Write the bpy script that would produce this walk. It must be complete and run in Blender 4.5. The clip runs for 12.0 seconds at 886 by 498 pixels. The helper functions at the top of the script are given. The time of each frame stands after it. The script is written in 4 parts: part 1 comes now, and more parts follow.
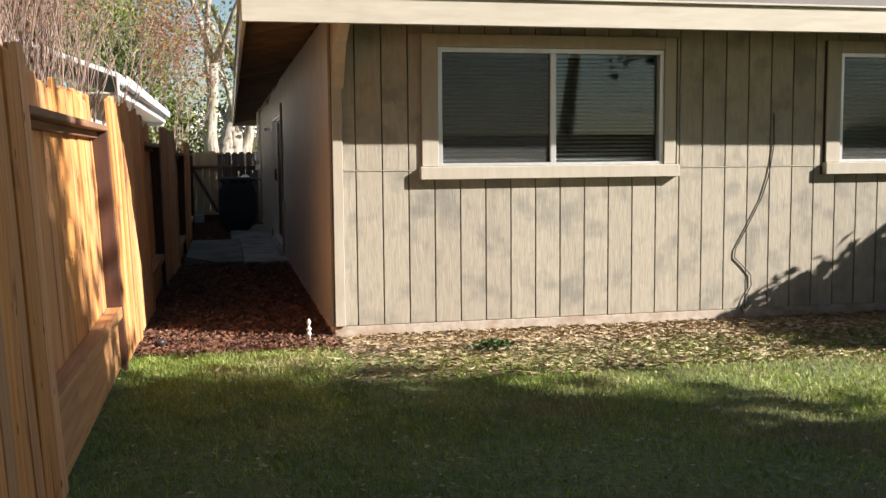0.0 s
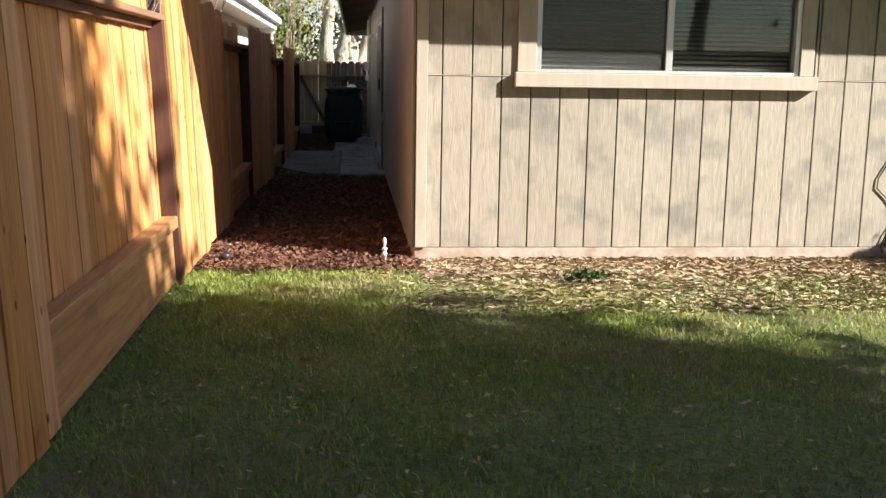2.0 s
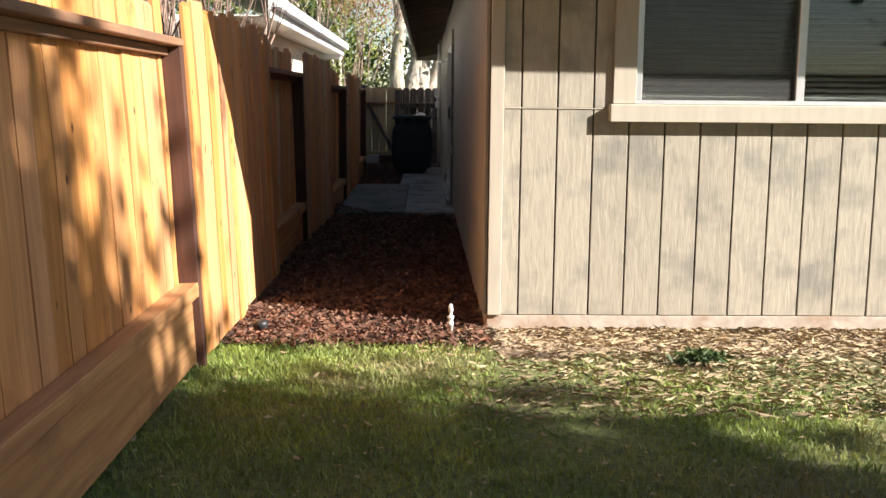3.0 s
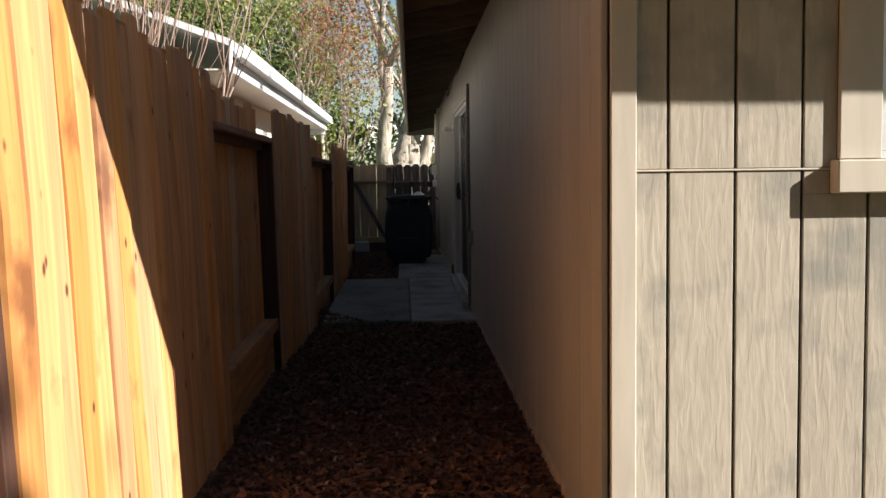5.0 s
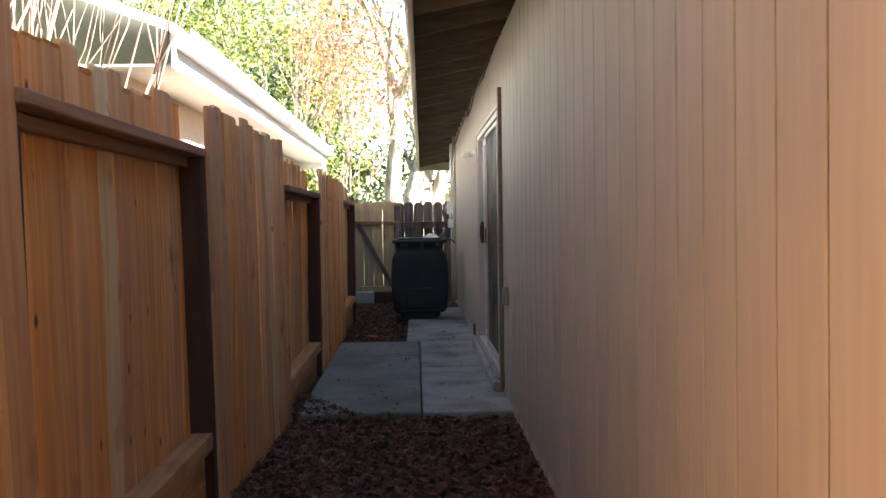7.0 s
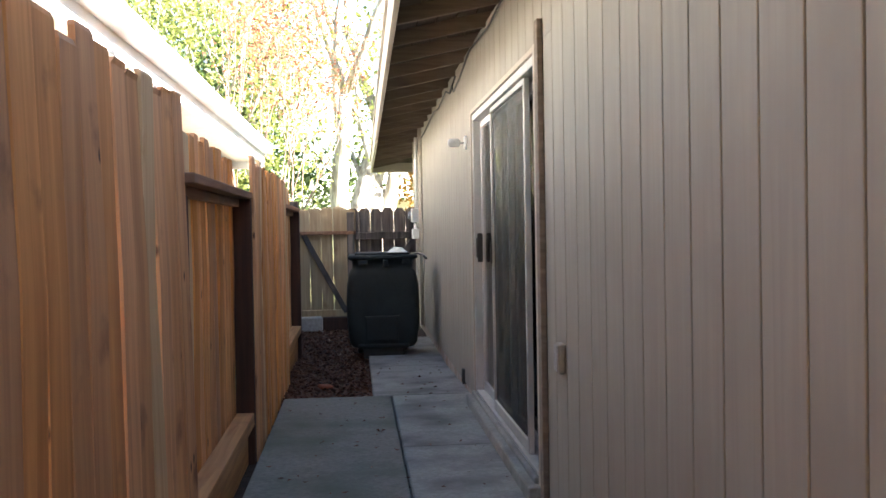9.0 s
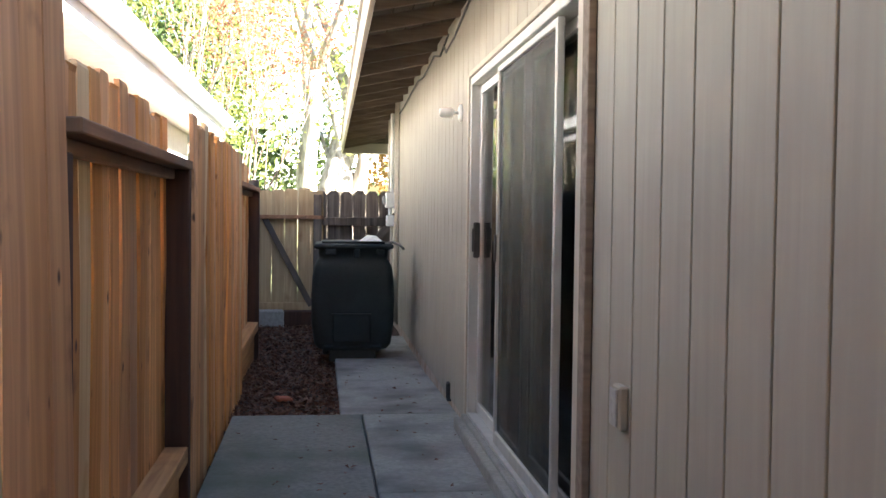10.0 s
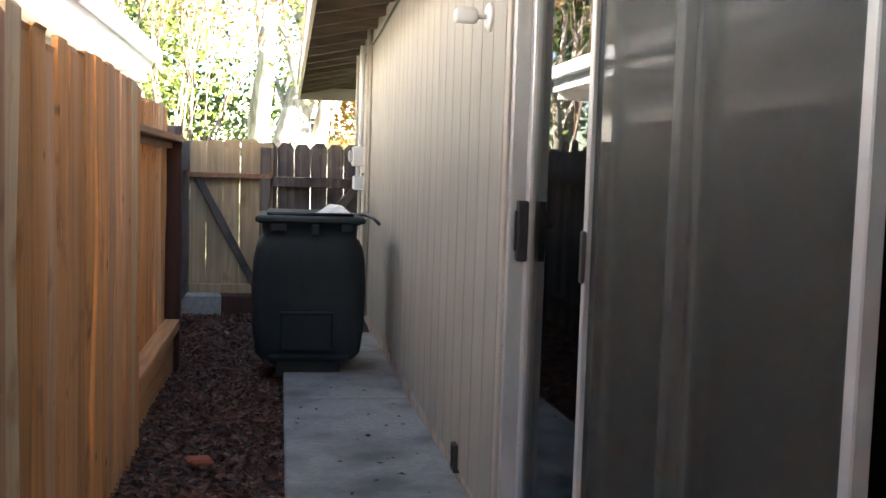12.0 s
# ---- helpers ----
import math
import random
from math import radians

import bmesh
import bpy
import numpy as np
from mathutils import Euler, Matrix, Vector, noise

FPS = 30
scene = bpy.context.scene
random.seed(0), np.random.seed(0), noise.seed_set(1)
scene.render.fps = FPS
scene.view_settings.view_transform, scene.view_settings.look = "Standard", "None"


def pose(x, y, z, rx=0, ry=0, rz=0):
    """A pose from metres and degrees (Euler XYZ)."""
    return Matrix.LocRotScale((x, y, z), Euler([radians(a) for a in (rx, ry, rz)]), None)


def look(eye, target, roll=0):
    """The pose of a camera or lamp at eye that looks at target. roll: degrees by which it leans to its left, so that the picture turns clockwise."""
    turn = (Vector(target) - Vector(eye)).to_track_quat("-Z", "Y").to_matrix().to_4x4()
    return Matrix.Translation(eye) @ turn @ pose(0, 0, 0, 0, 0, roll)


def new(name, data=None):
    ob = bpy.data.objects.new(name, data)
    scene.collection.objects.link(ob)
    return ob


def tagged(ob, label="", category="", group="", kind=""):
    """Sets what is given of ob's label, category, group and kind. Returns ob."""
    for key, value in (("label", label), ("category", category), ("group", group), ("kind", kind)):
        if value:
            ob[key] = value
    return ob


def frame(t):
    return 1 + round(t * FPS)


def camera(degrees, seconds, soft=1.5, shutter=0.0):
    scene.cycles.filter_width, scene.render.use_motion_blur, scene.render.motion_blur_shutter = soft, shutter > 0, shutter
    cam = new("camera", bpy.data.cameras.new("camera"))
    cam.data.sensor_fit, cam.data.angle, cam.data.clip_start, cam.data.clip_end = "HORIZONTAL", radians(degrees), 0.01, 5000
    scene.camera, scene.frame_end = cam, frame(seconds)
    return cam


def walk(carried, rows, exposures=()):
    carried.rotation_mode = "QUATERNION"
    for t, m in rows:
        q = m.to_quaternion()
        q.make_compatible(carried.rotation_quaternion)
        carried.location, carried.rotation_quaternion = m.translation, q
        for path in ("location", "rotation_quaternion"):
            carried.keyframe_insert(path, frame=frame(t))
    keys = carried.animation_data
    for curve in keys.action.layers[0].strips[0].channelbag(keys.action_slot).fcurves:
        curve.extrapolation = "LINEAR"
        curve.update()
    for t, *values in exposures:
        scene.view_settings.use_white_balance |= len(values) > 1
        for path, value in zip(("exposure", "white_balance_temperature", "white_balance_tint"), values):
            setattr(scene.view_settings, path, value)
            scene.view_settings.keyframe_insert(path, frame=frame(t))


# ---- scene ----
cam = camera(47.7, 12.0)
PATH = [
    (0, (-0.801, -7.594, 1.396), (-0.377, -5.648, 1.21), -0.5),
    (0.5, (-0.793, -7.663, 1.478), (-0.623, -5.682, 1.259), 0.1),
    (1, (-0.775, -7.59, 1.45), (-0.561, -5.615, 1.215), 1.2),
    (1.5, (-0.592, -7.411, 1.384), (-0.368, -5.443, 1.109), 1.4),
    (2, (-0.448, -6.873, 1.293), (-0.262, -4.912, 0.948), 0.9),
    (2.5, (-0.378, -6.25, 1.294), (-0.256, -4.29, 0.914), 0.7),
    (3, (-0.377, -5.68, 1.344), (-0.334, -3.703, 1.043), 0.5),
    (3.2, (-0.378, -5.441, 1.331), (-0.368, -3.458, 1.071), 0.2),
    (4.8, (-0.639, -3.262, 1.296), (-0.563, -1.271, 1.119), -0.9),
    (5, (-0.607, -2.986, 1.271), (-0.532, -0.992, 1.129), -0.7),
    (5.5, (-0.634, -2.303, 1.291), (-0.566, -0.307, 1.191), -0.5),
    (6, (-0.575, -1.67, 1.267), (-0.526, 0.32, 1.069), -0.9),
    (6.5, (-0.55, -1.19, 1.229), (-0.512, 0.809, 1.177), -0.9),
    (8.3, (-0.772, 1.107, 1.25), (-0.638, 3.099, 1.145), -0.7),
    (8.5, (-0.767, 1.295, 1.251), (-0.628, 3.287, 1.14), -0.9),
    (9, (-0.796, 1.966, 1.252), (-0.625, 3.958, 1.209), -1.0),
    (9.5, (-0.841, 2.56, 1.279), (-0.619, 4.547, 1.249), 1.4),
    (10, (-0.815, 3.169, 1.246), (-0.576, 5.153, 1.179), 0.7),
    (10.5, (-0.869, 3.745, 1.271), (-0.591, 5.722, 1.164), -0.0),
    (11, (-0.825, 4.319, 1.277), (-0.517, 6.291, 1.159), -0.2),
    (11.5, (-0.812, 4.931, 1.264), (-0.455, 6.896, 1.145), 1.2),
    (12, (-0.738, 5.462, 1.29), (-0.416, 7.43, 1.138), 1.8),
]
EXPOSURES = [(0.0, 1.35), (0.6, 1.6), (3.2, 1.6), (5.0, 1.2), (5.5, 1.25), (6.0, 1.6), (6.5, 2.75), (6.8, 3.1), (8.3, 3.85), (9.0, 3.75), (9.5, 3.35), (10.0, 3.9), (10.5, 3.55), (11.0, 3.8), (11.5, 3.75), (12.0, 3.95)]
walk(cam, [(t, look(eye, target, roll)) for t, eye, target, roll in PATH], EXPOSURES)

# ---- world, sun, exposure ----
SUN_WAY = Vector((0.90 * 0.8686, -0.437 * 0.8686, 0.4955))      # towards the sun
world = bpy.data.worlds.new("sky")
scene.world = world
world.use_nodes = True
wn = world.node_tree.nodes
sky = wn.new("ShaderNodeTexSky")
sky.sky_type = "NISHITA"
sky.sun_disc = False
sky.sun_elevation = math.asin(0.4955)
sky.sun_rotation = math.atan2(SUN_WAY.x, SUN_WAY.y)
sky.air_density, sky.dust_density = 1.0, 0.5
wn["Background"].inputs["Strength"].default_value = 0.05
world.node_tree.links.new(sky.outputs["Color"], wn["Background"].inputs["Color"])
sun = new("sun", bpy.data.lights.new("sun", "SUN"))
sun.data.energy, sun.data.angle, sun.data.color = 5.0, radians(0.55), (1.0, 0.945, 0.865)
sun.matrix_world = look(SUN_WAY * 40, (0, 0, 0))


# ---- materials ----
def material(name, light, dark, grain=(8, 8, 8), rough=0.8, bump=0.2, metal=0.0, spread=0.0, stain=None, stain_scale=1.2,
             stain_at=(0.5, 0.7), detail=6.0, hue=0.0, step=0.004, through_light=0.0, knots=None):
    """Two tones by a fine grain, a larger stain, relief, and a tone of its own for each object (spread)."""
    m = bpy.data.materials.new(name)
    m.use_nodes = True
    n, link = m.node_tree.nodes, m.node_tree.links.new
    b = n["Principled BSDF"]
    b.inputs["Roughness"].default_value, b.inputs["Metallic"].default_value = rough, metal
    tc, info = n.new("ShaderNodeTexCoord"), n.new("ShaderNodeObjectInfo")
    shift = n.new("ShaderNodeVectorMath")
    shift.operation = "MULTIPLY_ADD"
    link(info.outputs["Random"], shift.inputs[0])
    shift.inputs[1].default_value = (17, 23, 31)
    link(tc.outputs["Object"], shift.inputs[2])
    mp = n.new("ShaderNodeMapping")
    mp.inputs["Scale"].default_value = grain
    link(shift.outputs[0], mp.inputs["Vector"])
    fine = n.new("ShaderNodeTexNoise")
    fine.inputs["Scale"].default_value, fine.inputs["Detail"].default_value = 1.0, detail
    fine.inputs["Distortion"].default_value = 0.6
    link(mp.outputs["Vector"], fine.inputs["Vector"])
    ramp = n.new("ShaderNodeValToRGB")
    ramp.color_ramp.elements[0].position, ramp.color_ramp.elements[1].position = 0.32, 0.68
    ramp.color_ramp.elements[0].color, ramp.color_ramp.elements[1].color = (*dark, 1), (*light, 1)
    link(fine.outputs["Fac"], ramp.inputs["Fac"])
    colour = ramp.outputs["Color"]
    if stain:
        big = n.new("ShaderNodeTexNoise")
        big.inputs["Scale"].default_value, big.inputs["Detail"].default_value = stain_scale, 5.0
        link(shift.outputs[0], big.inputs["Vector"])
        r2 = n.new("ShaderNodeMapRange")
        r2.inputs["From Min"].default_value, r2.inputs["From Max"].default_value = stain_at
        link(big.outputs["Fac"], r2.inputs["Value"])
        mix = n.new("ShaderNodeMixRGB")
        mix.inputs["Color2"].default_value = (*stain, 1)
        link(r2.outputs[0], mix.inputs["Fac"])
        link(colour, mix.inputs["Color1"])
        colour = mix.outputs["Color"]
    if knots:
        km = n.new("ShaderNodeMapping")
        km.inputs["Scale"].default_value = (7, 7, 4.5)
        link(shift.outputs[0], km.inputs["Vector"])
        vor = n.new("ShaderNodeTexVoronoi")
        vor.inputs["Scale"].default_value = 1.0
        link(km.outputs["Vector"], vor.inputs["Vector"])
        r3 = n.new("ShaderNodeMapRange")
        r3.inputs["From Min"].default_value, r3.inputs["From Max"].default_value = 0.11, 0.05
        link(vor.outputs["Distance"], r3.inputs["Value"])
        mk = n.new("ShaderNodeMixRGB")
        mk.inputs["Color2"].default_value = (*knots, 1)
        link(r3.outputs[0], mk.inputs["Fac"])
        link(colour, mk.inputs["Color1"])
        colour = mk.outputs["Color"]
    if spread or hue:
        hs = n.new("ShaderNodeHueSaturation")
        v = n.new("ShaderNodeMapRange")
        v.inputs["To Min"].default_value, v.inputs["To Max"].default_value = 1 - spread, 1 + spread
        link(info.outputs["Random"], v.inputs["Value"])
        link(v.outputs[0], hs.inputs["Value"])
        if hue:
            jumble = n.new("ShaderNodeMath")
            jumble.operation = "MULTIPLY"
            jumble.inputs[1].default_value = 7.31
            link(info.outputs["Random"], jumble.inputs[0])
            part = n.new("ShaderNodeMath")
            part.operation = "FRACT"
            link(jumble.outputs[0], part.inputs[0])
            sat = n.new("ShaderNodeMapRange")
            sat.inputs["To Min"].default_value, sat.inputs["To Max"].default_value = 1 - hue, 1 + hue * 0.4
            link(part.outputs[0], sat.inputs["Value"])
            link(sat.outputs[0], hs.inputs["Saturation"])
        link(colour, hs.inputs["Color"])
        colour = hs.outputs["Color"]
    link(colour, b.inputs["Base Color"])
    if bump:
        bp = n.new("ShaderNodeBump")
        bp.inputs["Strength"].default_value, bp.inputs["Distance"].default_value = bump, step
        link(fine.outputs["Fac"], bp.inputs["Height"])
        link(bp.outputs["Normal"], b.inputs["Normal"])
    if through_light:
        tr = n.new("ShaderNodeBsdfTranslucent")
        link(colour, tr.inputs["Color"])
        ms = n.new("ShaderNodeMixShader")
        ms.inputs["Fac"].default_value = through_light
        link(b.outputs[0], ms.inputs[1])
        link(tr.outputs[0], ms.inputs[2])
        link(ms.outputs[0], n["Material Output"].inputs["Surface"])
    return m


def glass_material(name, tint, clear):
    """Window glass: mostly clear, with a mirror gloss by Fresnel."""
    m = bpy.data.materials.new(name)
    m.use_nodes = True
    n, link = m.node_tree.nodes, m.node_tree.links.new
    n.remove(n["Principled BSDF"])
    tr, gl, fr, ms = (n.new("ShaderNodeBsdfTransparent"), n.new("ShaderNodeBsdfGlossy"), n.new("ShaderNodeFresnel"), n.new("ShaderNodeMixShader"))
    tr.inputs["Color"].default_value = (tint[0] * clear, tint[1] * clear, tint[2] * clear, 1)
    gl.inputs["Roughness"].default_value = 0.01
    fr.inputs["IOR"].default_value = 1.5
    link(fr.outputs[0], ms.inputs[0])
    link(tr.outputs[0], ms.inputs[1])
    link(gl.outputs[0], ms.inputs[2])
    link(ms.outputs[0], n["Material Output"].inputs["Surface"])
    return m


def screen_material(name, colour, open_share):
    """Insect screen: a dark mesh with open holes."""
    m = bpy.data.materials.new(name)
    m.use_nodes = True
    n, link = m.node_tree.nodes, m.node_tree.links.new
    b = n["Principled BSDF"]
    b.inputs["Base Color"].default_value, b.inputs["Roughness"].default_value = (*colour, 1), 0.6
    tr, ms = n.new("ShaderNodeBsdfTransparent"), n.new("ShaderNodeMixShader")
    ms.inputs[0].default_value = open_share
    link(b.outputs[0], ms.inputs[1])
    link(tr.outputs[0], ms.inputs[2])
    link(ms.outputs[0], n["Material Output"].inputs["Surface"])
    return m


CEDAR = material("cedar", (0.70, 0.335, 0.12), (0.49, 0.21, 0.068), (26, 26, 1.3), 0.75, 0.35, spread=0.2, hue=0.14, stain=(0.25, 0.095, 0.035), stain_scale=3.2, stain_at=(0.62, 0.74), knots=(0.10, 0.04, 0.018))
CEDAR_PALE = material("cedar_sapwood", (0.70, 0.50, 0.29), (0.56, 0.36, 0.19), (26, 26, 1.3), 0.75, 0.35, spread=0.1, stain=(0.45, 0.24, 0.10), stain_scale=4.0, stain_at=(0.6, 0.74))
CEDAR_DARK = material("cedar_post", (0.085, 0.034, 0.02), (0.05, 0.02, 0.012), (30, 30, 1.6), 0.8, 0.3, spread=0.15)
BASE_WOOD = material("base_wood", (0.58, 0.31, 0.13), (0.38, 0.18, 0.075), (30, 1.6, 30), 0.8, 0.3, spread=0.12, stain=(0.24, 0.12, 0.06), stain_scale=3, stain_at=(0.58, 0.75))
RAIL_WOOD = material("rail_wood", (0.34, 0.175, 0.095), (0.20, 0.095, 0.05), (30, 1.6, 30), 0.8, 0.3, spread=0.15, stain=(0.2, 0.12, 0.08), stain_scale=3)
OLD_WOOD = material("old_wood", (0.17, 0.14, 0.12), (0.07, 0.055, 0.05), (28, 28, 1.4), 0.9, 0.5, spread=0.3, stain=(0.05, 0.04, 0.035), stain_scale=3)
PINE = material("pine", (0.50, 0.37, 0.22), (0.36, 0.24, 0.13), (30, 30, 1.6), 0.75, 0.3, spread=0.12, stain=(0.25, 0.14, 0.07), stain_scale=4, stain_at=(0.65, 0.8))
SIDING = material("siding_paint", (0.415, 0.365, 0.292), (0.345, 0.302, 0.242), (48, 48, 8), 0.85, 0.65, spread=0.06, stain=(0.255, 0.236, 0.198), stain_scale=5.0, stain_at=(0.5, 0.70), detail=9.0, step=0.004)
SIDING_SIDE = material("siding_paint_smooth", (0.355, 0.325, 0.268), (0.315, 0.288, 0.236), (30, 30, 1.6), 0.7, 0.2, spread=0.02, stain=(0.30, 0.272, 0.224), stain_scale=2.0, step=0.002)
GROOVE = material("groove_paint", (0.10, 0.085, 0.07), (0.07, 0.06, 0.05), (20, 20, 2), 0.9, 0.2)
TRIM = material("trim_paint", (0.465, 0.41, 0.335), (0.41, 0.36, 0.29), (20, 20, 3), 0.65, 0.2, spread=0.03, stain=(0.38, 0.33, 0.27), stain_scale=4, stain_at=(0.6, 0.85))
FASCIA = material("fascia_paint", (0.52, 0.47, 0.385), (0.45, 0.40, 0.325), (3, 3, 20), 0.6, 0.15, stain=(0.42, 0.37, 0.3), stain_scale=3, stain_at=(0.6, 0.85))
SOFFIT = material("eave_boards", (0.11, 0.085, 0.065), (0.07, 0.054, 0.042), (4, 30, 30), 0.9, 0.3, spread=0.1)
RAFTER = material("rafter_wood", (0.24, 0.19, 0.15), (0.16, 0.12, 0.095), (3, 30, 30), 0.85, 0.3, spread=0.15)
SHINGLE = material("roof_shingle", (0.22, 0.19, 0.17), (0.12, 0.11, 0.10), (25, 25, 25), 0.95, 0.6)
FOUNDATION = material("foundation_concrete", (0.52, 0.44, 0.37), (0.38, 0.31, 0.25), (14, 14, 14), 0.9, 0.5, stain=(0.33, 0.22, 0.15), stain_scale=5, step=0.008)
CONCRETE = material("slab_concrete", (0.38, 0.37, 0.335), (0.29, 0.28, 0.25), (40, 40, 40), 0.85, 0.25, stain=(0.15, 0.15, 0.135), stain_scale=2.6, stain_at=(0.45, 0.7))
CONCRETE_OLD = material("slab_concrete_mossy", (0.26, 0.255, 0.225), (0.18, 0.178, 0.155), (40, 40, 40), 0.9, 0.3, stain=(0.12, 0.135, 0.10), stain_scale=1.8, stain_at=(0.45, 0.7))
DIRT = material("dirt", (0.43, 0.32, 0.215), (0.28, 0.20, 0.135), (22, 22, 22), 0.95, 0.8, stain=(0.22, 0.155, 0.10), stain_scale=2.5, step=0.02)
SOIL_DARK = material("mulch_soil", (0.06, 0.033, 0.023), (0.03, 0.017, 0.012), (30, 30, 30), 0.95, 0.9, step=0.02)
TURF = material("turf_soil", (0.18, 0.20, 0.06), (0.075, 0.095, 0.03), (30, 30, 30), 0.95, 0.8, stain=(0.17, 0.13, 0.075), stain_scale=0.9, stain_at=(0.48, 0.72), step=0.02)
GRASS = material("grass_blades", (0.36, 0.42, 0.09), (0.16, 0.24, 0.05), (2.5, 2.5, 2.5), 0.6, 0, stain=(0.30, 0.25, 0.12), stain_scale=1.3, stain_at=(0.5, 0.72), through_light=0.25)
STRAW = material("dry_grass", (0.52, 0.41, 0.25), (0.30, 0.21, 0.12), (9, 9, 9), 0.8, 0)
CHIP = material("bark_chips", (0.22, 0.095, 0.055), (0.06, 0.028, 0.019), (11, 11, 11), 0.85, 0, stain=(0.33, 0.22, 0.15), stain_scale=14, stain_at=(0.6, 0.7))
ALUMINIUM = material("aluminium", (0.72, 0.72, 0.72), (0.62, 0.62, 0.63), (20, 20, 3), 0.4, 0.05, metal=0.7)
WHITE_METAL = material("white_metal", (0.80, 0.79, 0.77), (0.72, 0.71, 0.69), (12, 12, 4), 0.4, 0.05, spread=0.04)
DOOR_FRAME = material("door_frame_metal", (0.52, 0.51, 0.49), (0.42, 0.415, 0.40), (12, 12, 4), 0.45, 0.05, metal=0.3)
BLACK = material("black_plastic", (0.025, 0.025, 0.027), (0.015, 0.015, 0.017), (20, 20, 20), 0.45, 0.1)
BIN = material("bin_plastic", (0.014, 0.020, 0.021), (0.010, 0.014, 0.015), (40, 40, 40), 0.7, 0.15, stain=(0.024, 0.031, 0.033), stain_scale=3)
PVC = material("white_plastic", (0.75, 0.74, 0.70), (0.62, 0.60, 0.56), (20, 20, 20), 0.5, 0.1)
BLIND = material("blind_slats", (0.80, 0.78, 0.74), (0.74, 0.72, 0.68), (3, 20, 20), 0.5, 0)
INSIDE = material("room_paint", (0.46, 0.42, 0.36), (0.42, 0.38, 0.33), (6, 6, 6), 0.9, 0.05)
CARPET = material("room_floor", (0.25, 0.21, 0.17), (0.18, 0.15, 0.12), (40, 40, 40), 0.95, 0.3)
BARK_PALE = material("pale_bark", (0.50, 0.45, 0.38), (0.20, 0.165, 0.13), (9, 9, 2.5), 0.9, 0.8, step=0.03)
BARK = material("bark", (0.22, 0.17, 0.13), (0.10, 0.075, 0.055), (14, 14, 3), 0.9, 0.7, step=0.02)
TWIG = material("twig_bark", (0.34, 0.235, 0.185), (0.15, 0.10, 0.08), (12, 12, 3), 0.9, 0.3)
LEAF_LIME = material("lime_leaves", (0.36, 0.37, 0.10), (0.13, 0.18, 0.045), (1.6, 1.6, 1.6), 0.5, 0, through_light=0.4)
LEAF_GREEN = material("green_leaves", (0.11, 0.15, 0.05), (0.04, 0.075, 0.018), (1.5, 1.5, 1.5), 0.5, 0, through_light=0.3)
LEAF_RED = material("red_leaves", (0.40, 0.17, 0.09), (0.20, 0.085, 0.05), (2.5, 2.5, 2.5), 0.6, 0, through_light=0.35)
LEAF_GOLD = material("gold_leaves", (0.42, 0.24, 0.05), (0.20, 0.11, 0.03), (2.0, 2.0, 2.0), 0.6, 0, through_light=0.35)
RED_BRICK = material("red_clay", (0.42, 0.12, 0.06), (0.30, 0.08, 0.04), (30, 30, 30), 0.9, 0.3)
GREY_BLOCK = material("grey_block", (0.42, 0.41, 0.39), (0.30, 0.29, 0.28), (30, 30, 30), 0.9, 0.4)
CABLE = material("black_cable", (0.02, 0.02, 0.02), (0.012, 0.012, 0.012), (20, 20, 20), 0.5, 0)
ROOF_WHITE = material("white_roof_metal", (0.80, 0.80, 0.80), (0.70, 0.70, 0.71), (8, 1, 8), 0.5, 0.1)
STUCCO = material("neighbour_stucco", (0.74, 0.69, 0.62), (0.66, 0.61, 0.54), (14, 14, 14), 0.9, 0.4)
GLASS = glass_material("window_glass", (0.92, 0.97, 0.95), 0.85)
SCREEN = screen_material("insect_screen", (0.042, 0.042, 0.037), 0.5)
SCREEN_FINE = screen_material("fine_insect_screen", (0.10, 0.10, 0.095), 0.78)
PAPER = material("paper", (0.8, 0.79, 0.75), (0.6, 0.58, 0.5), (30, 30, 30), 0.7, 0)


# ---- mesh helpers ----
def mesh_thing(name, verts, faces, mat, parent=None, smooth=False):
    me = bpy.data.meshes.new(name)
    me.from_pydata([tuple(v) for v in verts], [], faces)
    me.materials.append(mat)
    if smooth:
        me.polygons.foreach_set("use_smooth", [True] * len(me.polygons))
    me.update()
    ob = new(name, me)
    ob.parent = parent
    return ob


def box_mesh(name, boxes, mat, bevel=0.004):
    """One mesh of bevelled boxes (x0, y0, z0, x1, y1, z1)."""
    bm = bmesh.new()
    for x0, y0, z0, x1, y1, z1 in boxes:
        m = Matrix.Translation(((x0 + x1) / 2, (y0 + y1) / 2, (z0 + z1) / 2)) @ Matrix.Diagonal((abs(x1 - x0), abs(y1 - y0), abs(z1 - z0), 1))
        bmesh.ops.create_cube(bm, size=1.0, matrix=m)
    if bevel:
        bmesh.ops.bevel(bm, geom=bm.edges[:], offset=bevel, segments=1, affect="EDGES", clamp_overlap=True)
    me = bpy.data.meshes.new(name)
    bm.to_mesh(me)
    bm.free()
    me.materials.append(mat)
    return me


def box_thing(name, boxes, mat, parent=None, bevel=0.004):
    ob = new(name, box_mesh(name, boxes, mat, bevel))
    ob.parent = parent
    return ob


def empty(name, at=(0, 0, 0)):
    ob = new(name)
    ob.location = at
    return ob


